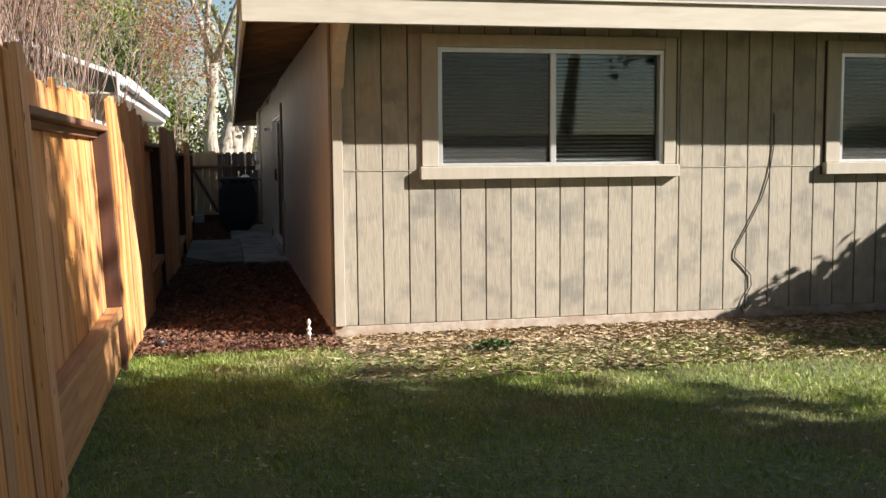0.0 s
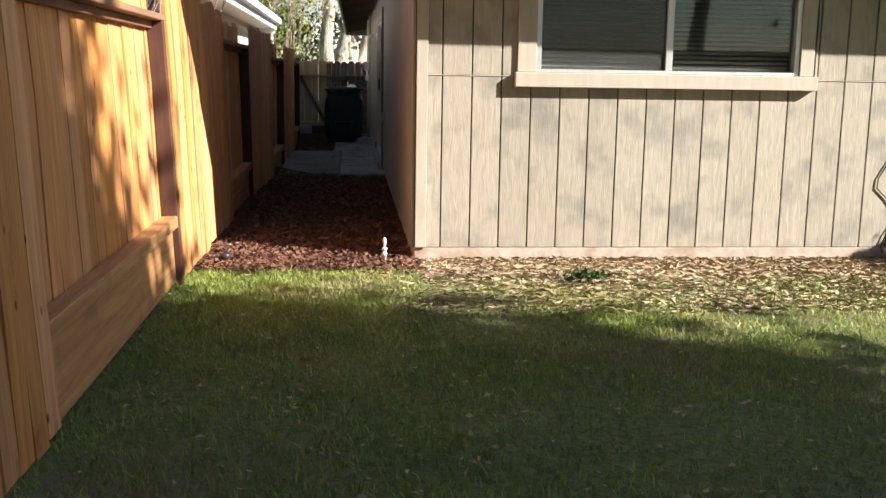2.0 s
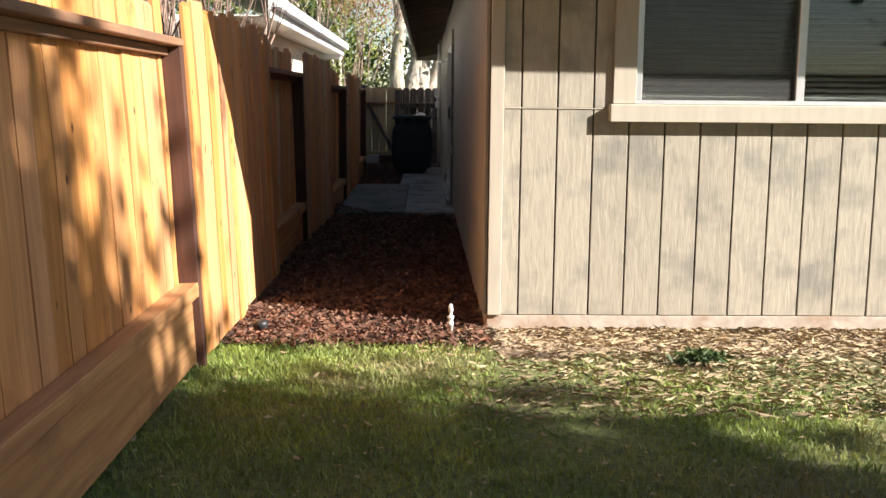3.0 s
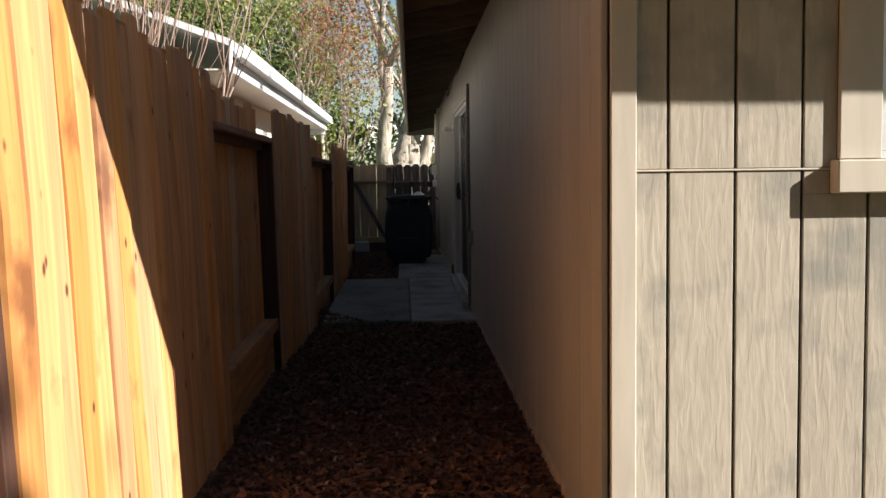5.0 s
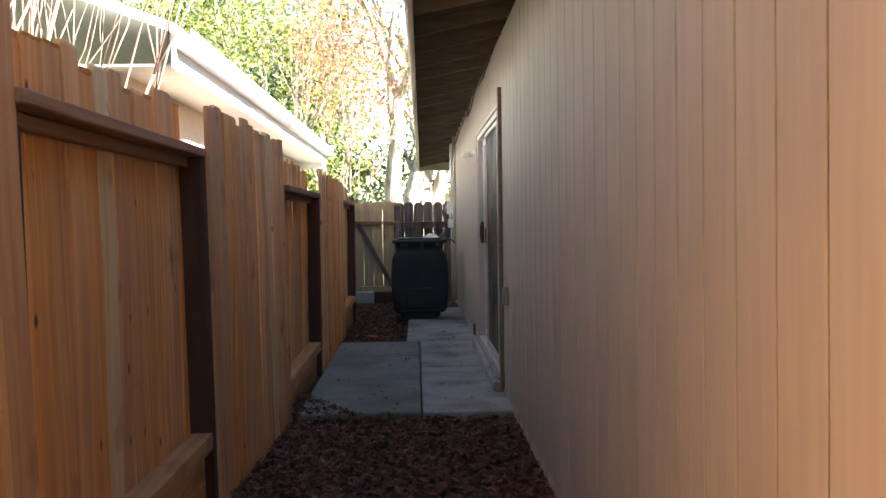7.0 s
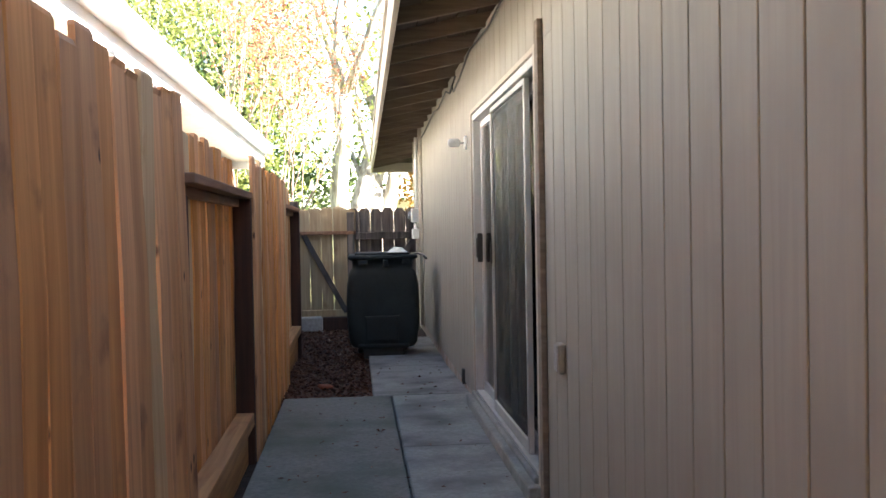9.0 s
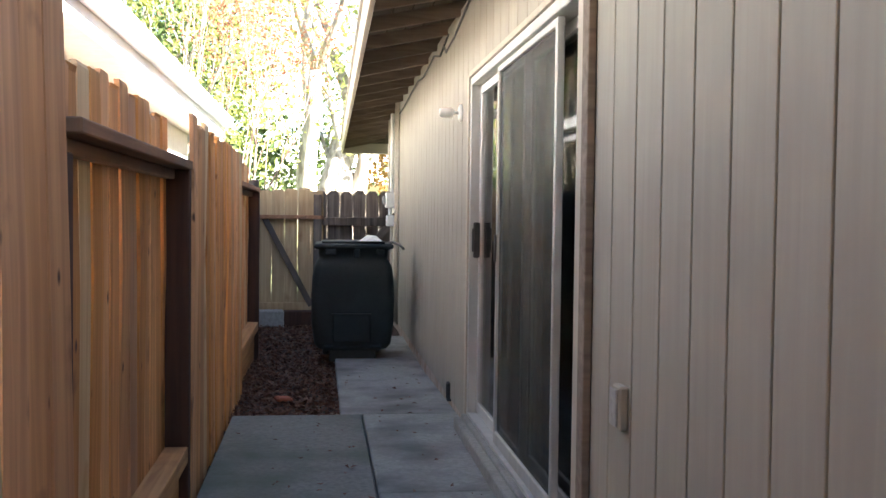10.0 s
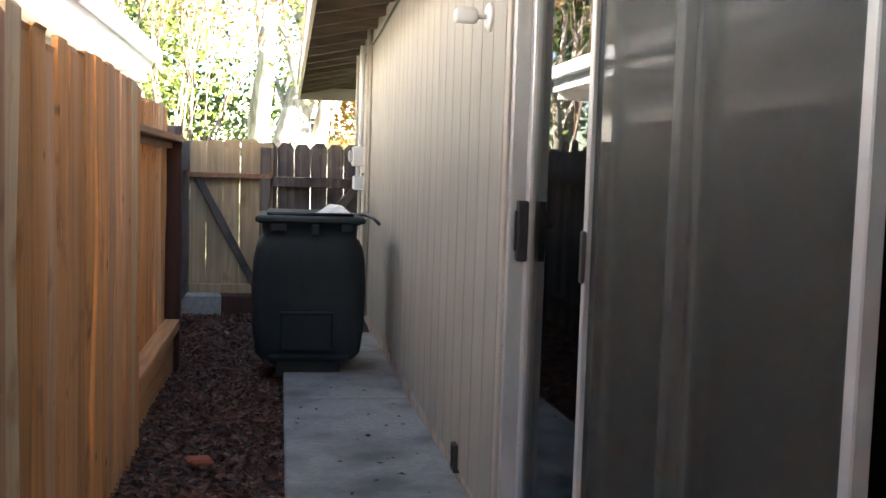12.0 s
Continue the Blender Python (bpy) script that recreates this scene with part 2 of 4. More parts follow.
def lathe(name, profile, mat, parent=None, at=(0, 0, 0), axis="z", n=20):
    """A turned shape from (radius, height) pairs, closed at both ends."""
    verts, faces = [], []
    for r, h in profile:
        for i in range(n):
            a = 2 * math.pi * i / n
            p = (r * math.cos(a), r * math.sin(a), h)
            verts.append(p if axis == "z" else (p[2], p[0], p[1]))
    for k in range(len(profile) - 1):
        for i in range(n):
            j = (i + 1) % n
            faces.append((k * n + i, k * n + j, (k + 1) * n + j, (k + 1) * n + i))
    faces += [tuple(range(n))[::-1], tuple(range((len(profile) - 1) * n, len(profile) * n))]
    ob = mesh_thing(name, verts, faces, mat, parent, True)
    ob.location = at
    return ob


def tube_geometry(verts, faces, points, radii, n=7):
    """Adds a tapered tube along points to verts and faces."""
    base = len(verts)
    pts = [Vector(p) for p in points]
    for k, p in enumerate(pts):
        way = (pts[min(k + 1, len(pts) - 1)] - pts[max(k - 1, 0)]).normalized()
        side = way.cross(Vector((0.31, 0.92, 0.17))).normalized()
        up = way.cross(side)
        for i in range(n):
            a = 2 * math.pi * i / n
            verts.append(p + radii[k] * (math.cos(a) * side + math.sin(a) * up))
    for k in range(len(pts) - 1):
        for i in range(n):
            j = (i + 1) % n
            faces.append((base + k * n + i, base + k * n + j, base + (k + 1) * n + j, base + (k + 1) * n + i))
    faces.append(tuple(base + i for i in range(n))[::-1])
    faces.append(tuple(base + (len(pts) - 1) * n + i for i in range(n)))


def tube(name, points, radius, mat, parent=None, n=8):
    verts, faces = [], []
    tube_geometry(verts, faces, points, [radius] * len(points), n)
    return mesh_thing(name, verts, faces, mat, parent, True)


def quads(name, centres, sizes, mat, parent=None, rng=None, flat=0.0, slim=0.5):
    """Many small leaf-like pieces as one mesh: each a bent quad pair. flat: 1 lies level, 0 any way up."""
    n = len(centres)
    a = rng.normal(size=(n, 3))
    a[:, 2] *= 1 - flat
    a /= np.linalg.norm(a, axis=1, keepdims=True)
    b = rng.normal(size=(n, 3))
    b[:, 2] *= 1 - flat
    b -= a * (a * b).sum(1, keepdims=True)
    b /= np.linalg.norm(b, axis=1, keepdims=True)
    c = np.cross(a, b)
    s = np.asarray(sizes)[:, None]
    lift = c * s * 0.16
    v = np.stack([centres - a * s * 0.5, centres + b * s * 0.5 * slim + lift, centres + a * s * 0.5, centres - b * s * 0.5 * slim + lift], 1).reshape(-1, 3)
    me = bpy.data.meshes.new(name)
    me.vertices.add(4 * n)
    me.vertices.foreach_set("co", v.ravel())
    idx = np.arange(4 * n).reshape(n, 4)
    tri = np.stack([idx[:, [0, 1, 2]], idx[:, [0, 2, 3]]], 1).reshape(-1)
    me.loops.add(len(tri))
    me.loops.foreach_set("vertex_index", tri)
    me.polygons.add(2 * n)
    me.polygons.foreach_set("loop_start", np.arange(0, 6 * n, 3))
    me.materials.append(mat)
    me.update(calc_edges=True)
    ob = new(name, me)
    ob.parent = parent
    return ob


def blades(name, xy, heights, mat, parent, rng):
    """Grass: one narrow bent blade of three triangles for each place."""
    n = len(xy)
    turn = rng.uniform(0, 2 * math.pi, n)
    w = rng.uniform(0.002, 0.0042, n)
    lean = rng.uniform(0.2, 1.1, n) * heights
    az = rng.uniform(0, 2 * math.pi, n)
    ax = np.stack([np.cos(turn), np.sin(turn), np.zeros(n)], 1) * w[:, None]
    base = np.stack([xy[:, 0], xy[:, 1], np.full(n, -0.004)], 1)
    bend = np.stack([np.cos(az) * lean, np.sin(az) * lean, np.zeros(n)], 1)
    up = np.stack([np.zeros(n), np.zeros(n), heights], 1)
    mid = base + bend * 0.35 + up * 0.62
    tip = base + bend + up
    v = np.stack([base - ax, base + ax, mid - ax * 0.8, mid + ax * 0.8, tip], 1).reshape(-1, 3)
    idx = np.arange(5 * n).reshape(n, 5)
    tri = np.stack([idx[:, [0, 1, 3]], idx[:, [0, 3, 2]], idx[:, [2, 3, 4]]], 1).reshape(-1)
    me = bpy.data.meshes.new(name)
    me.vertices.add(5 * n)
    me.vertices.foreach_set("co", v.ravel())
    me.loops.add(len(tri))
    me.loops.foreach_set("vertex_index", tri)
    me.polygons.add(3 * n)
    me.polygons.foreach_set("loop_start", np.arange(0, 9 * n, 3))
    me.materials.append(mat)
    me.update(calc_edges=True)
    ob = new(name, me)
    ob.parent = parent
    return ob


def sheet(name, x0, x1, y0, y1, z, mat, cell=0.25, wave=0.01, parent=None):
    """An uneven level sheet."""
    nx, ny = max(1, int((x1 - x0) / cell)), max(1, int((y1 - y0) / cell))
    verts = []
    for j in range(ny + 1):
        for i in range(nx + 1):
            x, y = x0 + (x1 - x0) * i / nx, y0 + (y1 - y0) * j / ny
            verts.append((x, y, z + wave * noise.noise((x * 1.7, y * 1.7, 3.1))))
    faces = [(j * (nx + 1) + i, j * (nx + 1) + i + 1, (j + 1) * (nx + 1) + i + 1, (j + 1) * (nx + 1) + i) for j in range(ny) for i in range(nx)]
    return mesh_thing(name, verts, faces, mat, parent, True)


# ---- ground ----
rng = np.random.default_rng(4)
ground = sheet("ground", -160, 160, -160, 160, -0.12, TURF, 8.0, 0.0)
tagged(ground, "brown and green soil of the yards out to the horizon", "ground", kind="structure")
lawn = sheet("lawn", -1.62, 14, -16, -0.28, -0.004, TURF, 0.2, 0.012)
tagged(lawn, "patchy green lawn with dry brown spots", "lawn", kind="structure")
dirt_strip = sheet("dirt_strip", -0.3, 14, -0.95, 0.0, 0.006, DIRT, 0.07, 0.03)
for v in dirt_strip.data.vertices:
    v.co.z += -0.03 * max(0.0, (-0.35 - v.co.y) / 0.5) - 0.05 * max(0.0, -v.co.x / 0.3)
tagged(dirt_strip, "bare dirt strip littered with dry straw along the house", "dirt", kind="structure")


def fall(y):
    """How far the ground drops beyond the landing; it rises again to the gate."""
    return -0.027 * max(0.0, min(y, 11.7) - 9.1) + 0.06 * min(1.0, max(0.0, (y - 12.2) / 1.6))


mulch_bed = sheet("mulch_bed", -1.75, 0.06, -0.32, 16.5, 0.006, SOIL_DARK, 0.12, 0.02)
for v in mulch_bed.data.vertices:
    v.co.z += fall(v.co.y)
tagged(mulch_bed, "dark bark mulch bed between fence and house", "mulch", kind="structure")

n = 120000
xy = np.stack([rng.uniform(-1.55, 5.0, n), -6.6 + 6.35 * np.sqrt(rng.uniform(0, 1, n))], 1)
keep = np.array([noise.noise((x * 1.1, y * 1.1, 0.4)) * 1.1 + rng.uniform(-0.5, 0.75) + (0.5 if x < 0 else 0.0)
                 - 1.3 * min(1.0, max(0.0, (y + 0.85 + 0.2 * noise.noise((x * 2.0, y * 2.0, 7.0))) / 0.3)) * min(1.0, max(0.0, (x + 0.15) / 0.7))
                 - 0.5 * max(0, 1 - math.hypot((x - 2.2) / 1.1, (y + 1.0) / 0.45))
                 - (1.2 if y > -0.33 + 0.12 * noise.noise((x * 3, 1.0, 0)) else 0) > 0.0 for x, y in xy])
xy = xy[keep]
grass = blades("grass_blades", xy, rng.uniform(0.012, 0.04, len(xy)) * (1 + 0.5 * (rng.uniform(size=len(xy)) > 0.9)), GRASS, lawn, rng)
tagged(grass, "short green and yellowing grass blades", kind="stuff")
n = 15000
c = np.stack([rng.uniform(0.1, 5.5, n) + rng.normal(0, 0.28, n), -rng.uniform(0, 1, n) ** 1.5 * 1.6 - 0.03, rng.uniform(0.006, 0.03, n)], 1)
straw = quads("dry_straw", c, rng.uniform(0.02, 0.09, n), STRAW, dirt_strip, rng, 0.9, 0.06)
tagged(straw, "dry straw and dead grass litter", kind="stuff")
n = 1500
c = np.stack([rng.uniform(-1.5, 5.0, n), rng.uniform(-6.5, -0.5, n), rng.uniform(0.01, 0.035, n)], 1)
litter = quads("leaf_litter", c, rng.uniform(0.015, 0.045, n), STRAW, lawn, rng, 0.85, 0.5)
tagged(litter, "scattered dry leaves on the lawn", kind="stuff")
n = 22000
c = np.stack([rng.uniform(-1.5, 0.0, n), rng.uniform(-0.42, 5.6, n), rng.uniform(0.012, 0.04, n)], 1)
c2 = np.stack([rng.uniform(-1.55, -0.69, 9000), rng.uniform(9.09, 14.4, 9000), rng.uniform(0.012, 0.045, 9000)], 1)
c2[:, 2] += [fall(y) for y in c2[:, 1]]
c3 = np.stack([rng.uniform(-1.5, -0.7, 700), rng.uniform(5.42, 6.6, 700) , rng.uniform(0.066, 0.074, 700)], 1)
c3 = c3[(c3[:, 1] - 5.42) < 1.0 * np.clip((-0.95 - c3[:, 0]) / 0.5, 0.05, 1)]
c = np.concatenate([c, c2, c3])
chips = quads("bark_chips", c, rng.uniform(0.02, 0.06, len(c)), CHIP, mulch_bed, rng, 0.7, 0.5)
tagged(chips, "reddish brown bark chips and dead leaves", kind="stuff")

n = 160
c = np.stack([rng.uniform(-1.3, -0.1, n), rng.uniform(5.55, 11.5, n), np.full(n, 0.068)], 1)
c[:, 2] += [fall(y) for y in c[:, 1]]
c = c[(c[:, 1] < 9.05) | (c[:, 0] > -0.66)]
tagged(quads("fallen_leaves", c, rng.uniform(0.015, 0.04, len(c)), CHIP, mulch_bed, rng, 0.9, 0.5), "dead leaves blown onto the concrete", kind="stuff")

# concrete: a wide landing at the door in two halves, and a narrow walk beyond
slab = empty("concrete_landing")
tagged(slab, "worn grey concrete landing and walk beside the house", "pavement", kind="structure")
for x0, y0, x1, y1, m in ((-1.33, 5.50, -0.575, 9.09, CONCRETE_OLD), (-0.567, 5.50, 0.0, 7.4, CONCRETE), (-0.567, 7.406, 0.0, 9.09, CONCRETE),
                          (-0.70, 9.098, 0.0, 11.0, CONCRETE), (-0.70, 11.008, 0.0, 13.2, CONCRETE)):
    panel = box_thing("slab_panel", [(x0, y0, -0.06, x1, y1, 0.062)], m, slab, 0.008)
    for v in panel.data.vertices:
        v.co.z += fall(v.co.y)

# ---- the house ----
GROOVE_STEP = 0.2032
WALL_TOP = 2.46


def wall_boards(wall, along, spans, z0, z1, first, start, end, holes, mat):
    """Siding boards with dark grooves between them, on the wall's outer plane; holes are (a0, a1, z0, z1)."""
    a = first - GROOVE_STEP * math.ceil((first - start) / GROOVE_STEP)
    cache = {}
    while a < end - 0.01:
        b0, b1 = max(a + 0.005, start), min(a + GROOVE_STEP - 0.005, end)
        a += GROOVE_STEP
        if b1 - b0 < 0.01:
            continue
        cuts = sorted({z0, z1} | {z for h0, h1, lo, hi in holes if h0 < b1 - 0.01 and h1 > b0 + 0.01 for z in (lo, hi) if z0 < z < z1})
        for lo, hi in zip(cuts, cuts[1:]):
            mid = (lo + hi) / 2
            blocked = [h for h in holes if h[2] <= mid <= h[3] and h[0] < b1 - 0.005 and h[1] > b0 + 0.005]
            c0, c1 = b0, b1
            for h in blocked:
                if h[0] <= c0 and h[1] >= c1:
                    c1 = c0
                elif h[0] > c0:
                    c1 = min(c1, h[0])
                else:
                    c0 = max(c0, h[1])
            if c1 - c0 < 0.008:
                continue
            key = (round(c1 - c0, 3), round(hi - lo, 3))
            if key not in cache:
                w, h = key
                cache[key] = box_mesh("siding_board", [(0, 0, 0, w, 0.014, h)] if along == "x" else [(0, 0, 0, 0.014, w, h)], mat, 0.002)
            ob = new("siding_board", cache[key])
            ob.parent = wall
            ob.location = (c0, -0.014, lo) if along == "x" else (-0.014, c0, lo)


# openings: (from, to, low, high)
WIN_1, WIN_2 = (0.82, 2.68, 1.30, 2.22), (4.27, 6.12, 1.30, 2.22)
DOOR = (6.24, 8.60, 0.14, 1.995)


def shell(name, along, length, depth0, depth1, z0, z1, holes, mat):
    """A thick wall with openings through it, as boxes round the holes."""
    boxes, a = [], 0.0
    for h0, h1, lo, hi in holes:
        boxes += [(a, h0, z0, z1), (h0, h1, z0, lo), (h0, h1, hi, z1)]
        a = h1
    boxes.append((a, length, z0, z1))
    if along == "x":
        made = [(p, depth0, lo, q, depth1, hi) for p, q, lo, hi in boxes if q > p and hi > lo]
    else:
        made = [(depth0, p, lo, depth1, q, hi) for p, q, lo, hi in boxes if q > p and hi > lo]
    return box_thing(name, made, mat, None, 0)


wall_south = shell("wall_south", "x", 12.0, 0.001, 0.14, 0.10, WALL_TOP, [WIN_1, WIN_2], GROOVE)
tagged(wall_south, "taupe grooved plywood siding wall, weathered by sun", "wall", kind="structure")
wall_west = shell("wall_west", "y", 15.3, 0.001, 0.14, 0.10, WALL_TOP, [DOOR], GROOVE)
tagged(wall_west, "taupe grooved siding wall along the side yard", "wall", kind="structure")
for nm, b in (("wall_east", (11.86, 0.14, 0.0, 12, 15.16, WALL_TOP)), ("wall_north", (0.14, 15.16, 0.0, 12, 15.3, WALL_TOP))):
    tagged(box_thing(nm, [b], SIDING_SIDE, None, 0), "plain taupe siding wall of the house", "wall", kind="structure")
foundation = box_thing("foundation", [(-0.002, -0.012, -0.06, 12, 0.14, 0.098), (-0.006, -0.004, -0.06, 0.14, 15.3, 0.098)], FOUNDATION, None, 0.006)
tagged(foundation, "rough pinkish concrete footing under the siding", "foundation", kind="structure")

# flashing between the two rows of sheets
flashing = box_thing("flashing", [(0.083, -0.019, 1.280, 0.69, 0.0, 1.287), (2.80, -0.019, 1.280, 4.13, 0.0, 1.287)], TRIM, None, 0.002)
tagged(flashing, "thin painted metal flashing strip across the siding", "trim", kind="structure")
trim_corner = box_thing("trim", [(0.004, -0.034, 0.10, 0.081, -0.0145, WALL_TOP)], TRIM, None, 0.003)
tagged(trim_corner, "beige painted corner board of the house", "trim", kind="structure")
trim_edge = box_thing("trim", [(-0.022, -0.012, 0.10, -0.001, 0.03, WALL_TOP)], SIDING_SIDE, None, 0.003)
tagged(trim_edge, "taupe painted return of the corner board", "trim", kind="structure")
trim_end = box_thing("trim", [(-0.034, 15.2, 0.10, -0.0145, 15.3, WALL_TOP)], TRIM, None, 0.003)
tagged(trim_end, "beige end board of the siding", "trim", kind="structure")

# ---- roof, eaves ----
OVER, OVER_W, EAVE_Z, RISE = 0.62, 0.62, 2.45, 0.21
roof = empty("roof")
roof.matrix_basis = pose(0, 0, 0, -0.30, 0, -0.34)      # settled a little towards the gate
tagged(roof, "low hip roof with brown shingles and wide open eaves", "roof", kind="structure")
x0, x1, y0, y1 = -OVER_W, 12 + OVER, -OVER, 19.0
half = (x1 - x0) / 2


def hip(z, inset=0.0):
    p = [(x0 + inset, y0 + inset, z), (x1 - inset, y0 + inset, z), (x1 - inset, y1 - inset, z), (x0 + inset, y1 - inset, z)]
    return p + [((x0 + x1) / 2, y0 + half, z + RISE * (half - inset)), ((x0 + x1) / 2, y1 - half, z + RISE * (half - inset))]


HIP_FACES = [(0, 1, 4), (1, 2, 5, 4), (2, 3, 5), (3, 0, 4, 5)]
mesh_thing("shingle_cover", hip(EAVE_Z + 0.045), HIP_FACES, SHINGLE, roof)
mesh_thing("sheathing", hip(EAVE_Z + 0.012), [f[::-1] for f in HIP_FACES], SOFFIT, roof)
for b in ((x0 - 0.03, y0 - 0.03, 2.30, x1 + 0.03, y0, EAVE_Z + 0.035), (x0 - 0.03, y0, 2.30, x0, y1, EAVE_Z + 0.035),
          (x1, y0, 2.30, x1 + 0.03, y1, EAVE_Z + 0.035), (x0 - 0.03, y1, 2.30, x1 + 0.03, y1 + 0.03, EAVE_Z + 0.035)):
    box_thing("fascia_board", [b], FASCIA, roof, 0.004)
box_thing("drip_edge", [(x0 - 0.05, y0 - 0.05, EAVE_Z + 0.037, x1 + 0.05, y0 - 0.002, EAVE_Z + 0.052), (x0 - 0.05, y0 - 0.002, EAVE_Z + 0.037, x0 - 0.002, y1, EAVE_Z + 0.052)], FASCIA, roof, 0.002)
# rafters under the west and south eaves
rafter_w = bpy.data.meshes.new("rafter")
d = 0.10
rafter_w.from_pydata([(0, -0.02, -d), (0, 0.02, -d), (0, 0.02, 0), (0, -0.02, 0), (OVER, -0.02, -d + RISE * OVER), (OVER, 0.02, -d + RISE * OVER), (OVER, 0.02, RISE * OVER), (OVER, -0.02, RISE * OVER)], [],
                     [(0, 3, 2, 1), (4, 5, 6, 7), (0, 1, 5, 4), (2, 3, 7, 6), (1, 2, 6, 5), (0, 4, 7, 3)])
rafter_w.materials.append(RAFTER)
for k in range(31):
    ob = new("rafter", rafter_w)
    ob.parent = roof
    ob.location = (x0 + 0.001, 0.55 + 0.6096 * k, EAVE_Z + 0.008)
for k in range(19):
    ob = new("rafter", rafter_w)
    ob.parent = roof
    ob.matrix_basis = pose(0.66 + 0.6096 * k, y0 + 0.001, EAVE_Z + 0.008, 0, 0, 90)
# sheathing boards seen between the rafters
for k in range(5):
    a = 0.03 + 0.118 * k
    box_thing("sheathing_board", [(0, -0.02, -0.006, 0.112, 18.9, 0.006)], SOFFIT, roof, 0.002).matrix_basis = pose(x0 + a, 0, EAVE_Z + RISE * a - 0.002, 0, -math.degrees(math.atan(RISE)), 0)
# lookout beam at the corner with a curved lower end
verts, faces = [], []
prof = [(y0 + 0.02, 2.46), (y0 + 0.02, 2.33), (y0 + 0.14, 2.29), (-0.30, 2.22), (-0.16, 2.08), (-0.04, 1.9), (-0.04, 2.46)]
for x in (0.015, 0.095):
    verts += [(x, y, z) for y, z in prof]
k = len(prof)
faces = [tuple(range(k)), tuple(range(k, 2 * k))[::-1]] + [(i, i + k, (i + 1) % k + k, (i + 1) % k) for i in range(k)]
mesh_thing("lookout_beam", verts, faces, TRIM, roof)
ceiling = box_thing("ceiling", [(0.14, 0.14, 2.40, 11.86, 15.16, 2.455)], INSIDE, None, 0)
tagged(ceiling, "plain painted ceiling of the rooms", "ceiling", kind="structure")
floor = box_thing("floor", [(0.14, 0.14, 0.02, 11.86, 15.16, 0.14)], CARPET, None, 0)
tagged(floor, "brown carpet floor inside the house", "floor", kind="structure")
lining = box_thing("wall_inside", [(0.15, 3.8, 0.14, 4.4, 3.9, 2.40), (4.3, 3.9, 0.14, 4.4, 9.9, 2.40), (0.15, 9.9, 0.14, 4.4, 10.0, 2.40), (0.145, 3.9, 0.14, 0.155, 6.2, 2.40), (0.145, 8.62, 0.14, 0.155, 9.9, 2.40)], INSIDE, None, 0)
tagged(lining, "plain beige inner walls of the room", "wall", kind="structure")


# ---- windows with blinds ----
def window(name, a0, a1, z0, z1):
    """Sliding window in the south wall: casing, sill, frame, two panes and a blind."""
    w = empty(name, ((a0 + a1) / 2, 0, z0))
    tagged(w, "aluminium sliding window with half-closed blinds behind", "window", kind="structure")
    o = Vector(w.location)

    def part(nm, boxes, mat, bev=0.003):
        return box_thing(nm, [(b[0] - o.x, b[1] - o.y, b[2] - o.z, b[3] - o.x, b[4] - o.y, b[5] - o.z) for b in boxes], mat, w, bev)
    part("casing", [(a0 - 0.13, -0.036, z0 + 0.012, a0 - 0.001, -0.0145, z1 + 0.1), (a1 + 0.001, -0.036, z0 + 0.012, a1 + 0.10, -0.0145, z1 + 0.1), (a0, -0.036, z1 + 0.002, a1, -0.0145, z1 + 0.1)], TRIM)
    part("sill", [(a0 - 0.15, -0.075, z0 - 0.09, a1 + 0.12, -0.012, z0 + 0.01)], TRIM, 0.005)
    mid = (a0 + a1) / 2
    f = 0.035
    part("frame", [(a0, -0.018, z0 + 0.0105, a1, 0.07, z0 + f), (a0, -0.018, z1 - f, a1, 0.07, z1), (a0, -0.018, z0 + f, a0 + f, 0.07, z1 - f), (a1 - f, -0.018, z0 + f, a1, 0.07, z1 - f),
                   (mid - 0.024, -0.012, z0 + f, mid + 0.024, 0.06, z1 - f)], ALUMINIUM)
    for p, q, y in ((a0 + f, mid - 0.024, 0.02), (mid + 0.024, a1 - f, 0.035)):
        pane = part("pane", [(p, y, z0 + f, q, y + 0.004, z1 - f)], GLASS, 0)
        pane.visible_shadow = False
    part("insect_screen", [(a0 + f, 0.004, z0 + f, mid - 0.024, 0.006, z1 - f)], SCREEN_FINE, 0)
    slat = box_mesh("slat", [(-(mid - a0 - 0.07) / 2, -0.017, -0.0008, (mid - a0 - 0.07) / 2, 0.017, 0.0008)], BLIND, 0)
    k = int((z1 - z0 - 0.08) / 0.032)
    for i in range(k):
        for cx in ((a0 + mid) / 2 + 0.01, (a1 + mid) / 2 - 0.01):
            ob = new("slat", slat)
            ob.parent = w
            ob.matrix_basis = pose(cx - o.x, 0.085, f + 0.03 + 0.032 * i, 32, 0, 0)
    part("head_rail", [(a0 + 0.04, 0.085, z1 - 0.06, a1 - 0.04, 0.12, z1 - 0.036)], BLIND)
    part("bottom_rail", [(a0 + 0.04, 0.09, z0 + f + 0.004, mid - 0.03, 0.11, z0 + f + 0.02), (mid + 0.03, 0.09, z0 + f + 0.004, a1 - 0.04, 0.11, z0 + f + 0.02)], BLIND)


window("window_1", *WIN_1)
window("window_2", *WIN_2)


# ---- the sliding door ----
door = empty("door_1", (0, 7.44, 0.14))
tagged(door, "white aluminium sliding glass door with a dark insect screen", "door", kind="structure")


def door_part(nm, boxes, mat, bev=0.003, parent=None):
    return box_thing(nm, [(b[0], b[1] - 7.44, b[2] - 0.14, b[3], b[4] - 7.44, b[5] - 0.14) for b in boxes], mat, parent or door, bev)


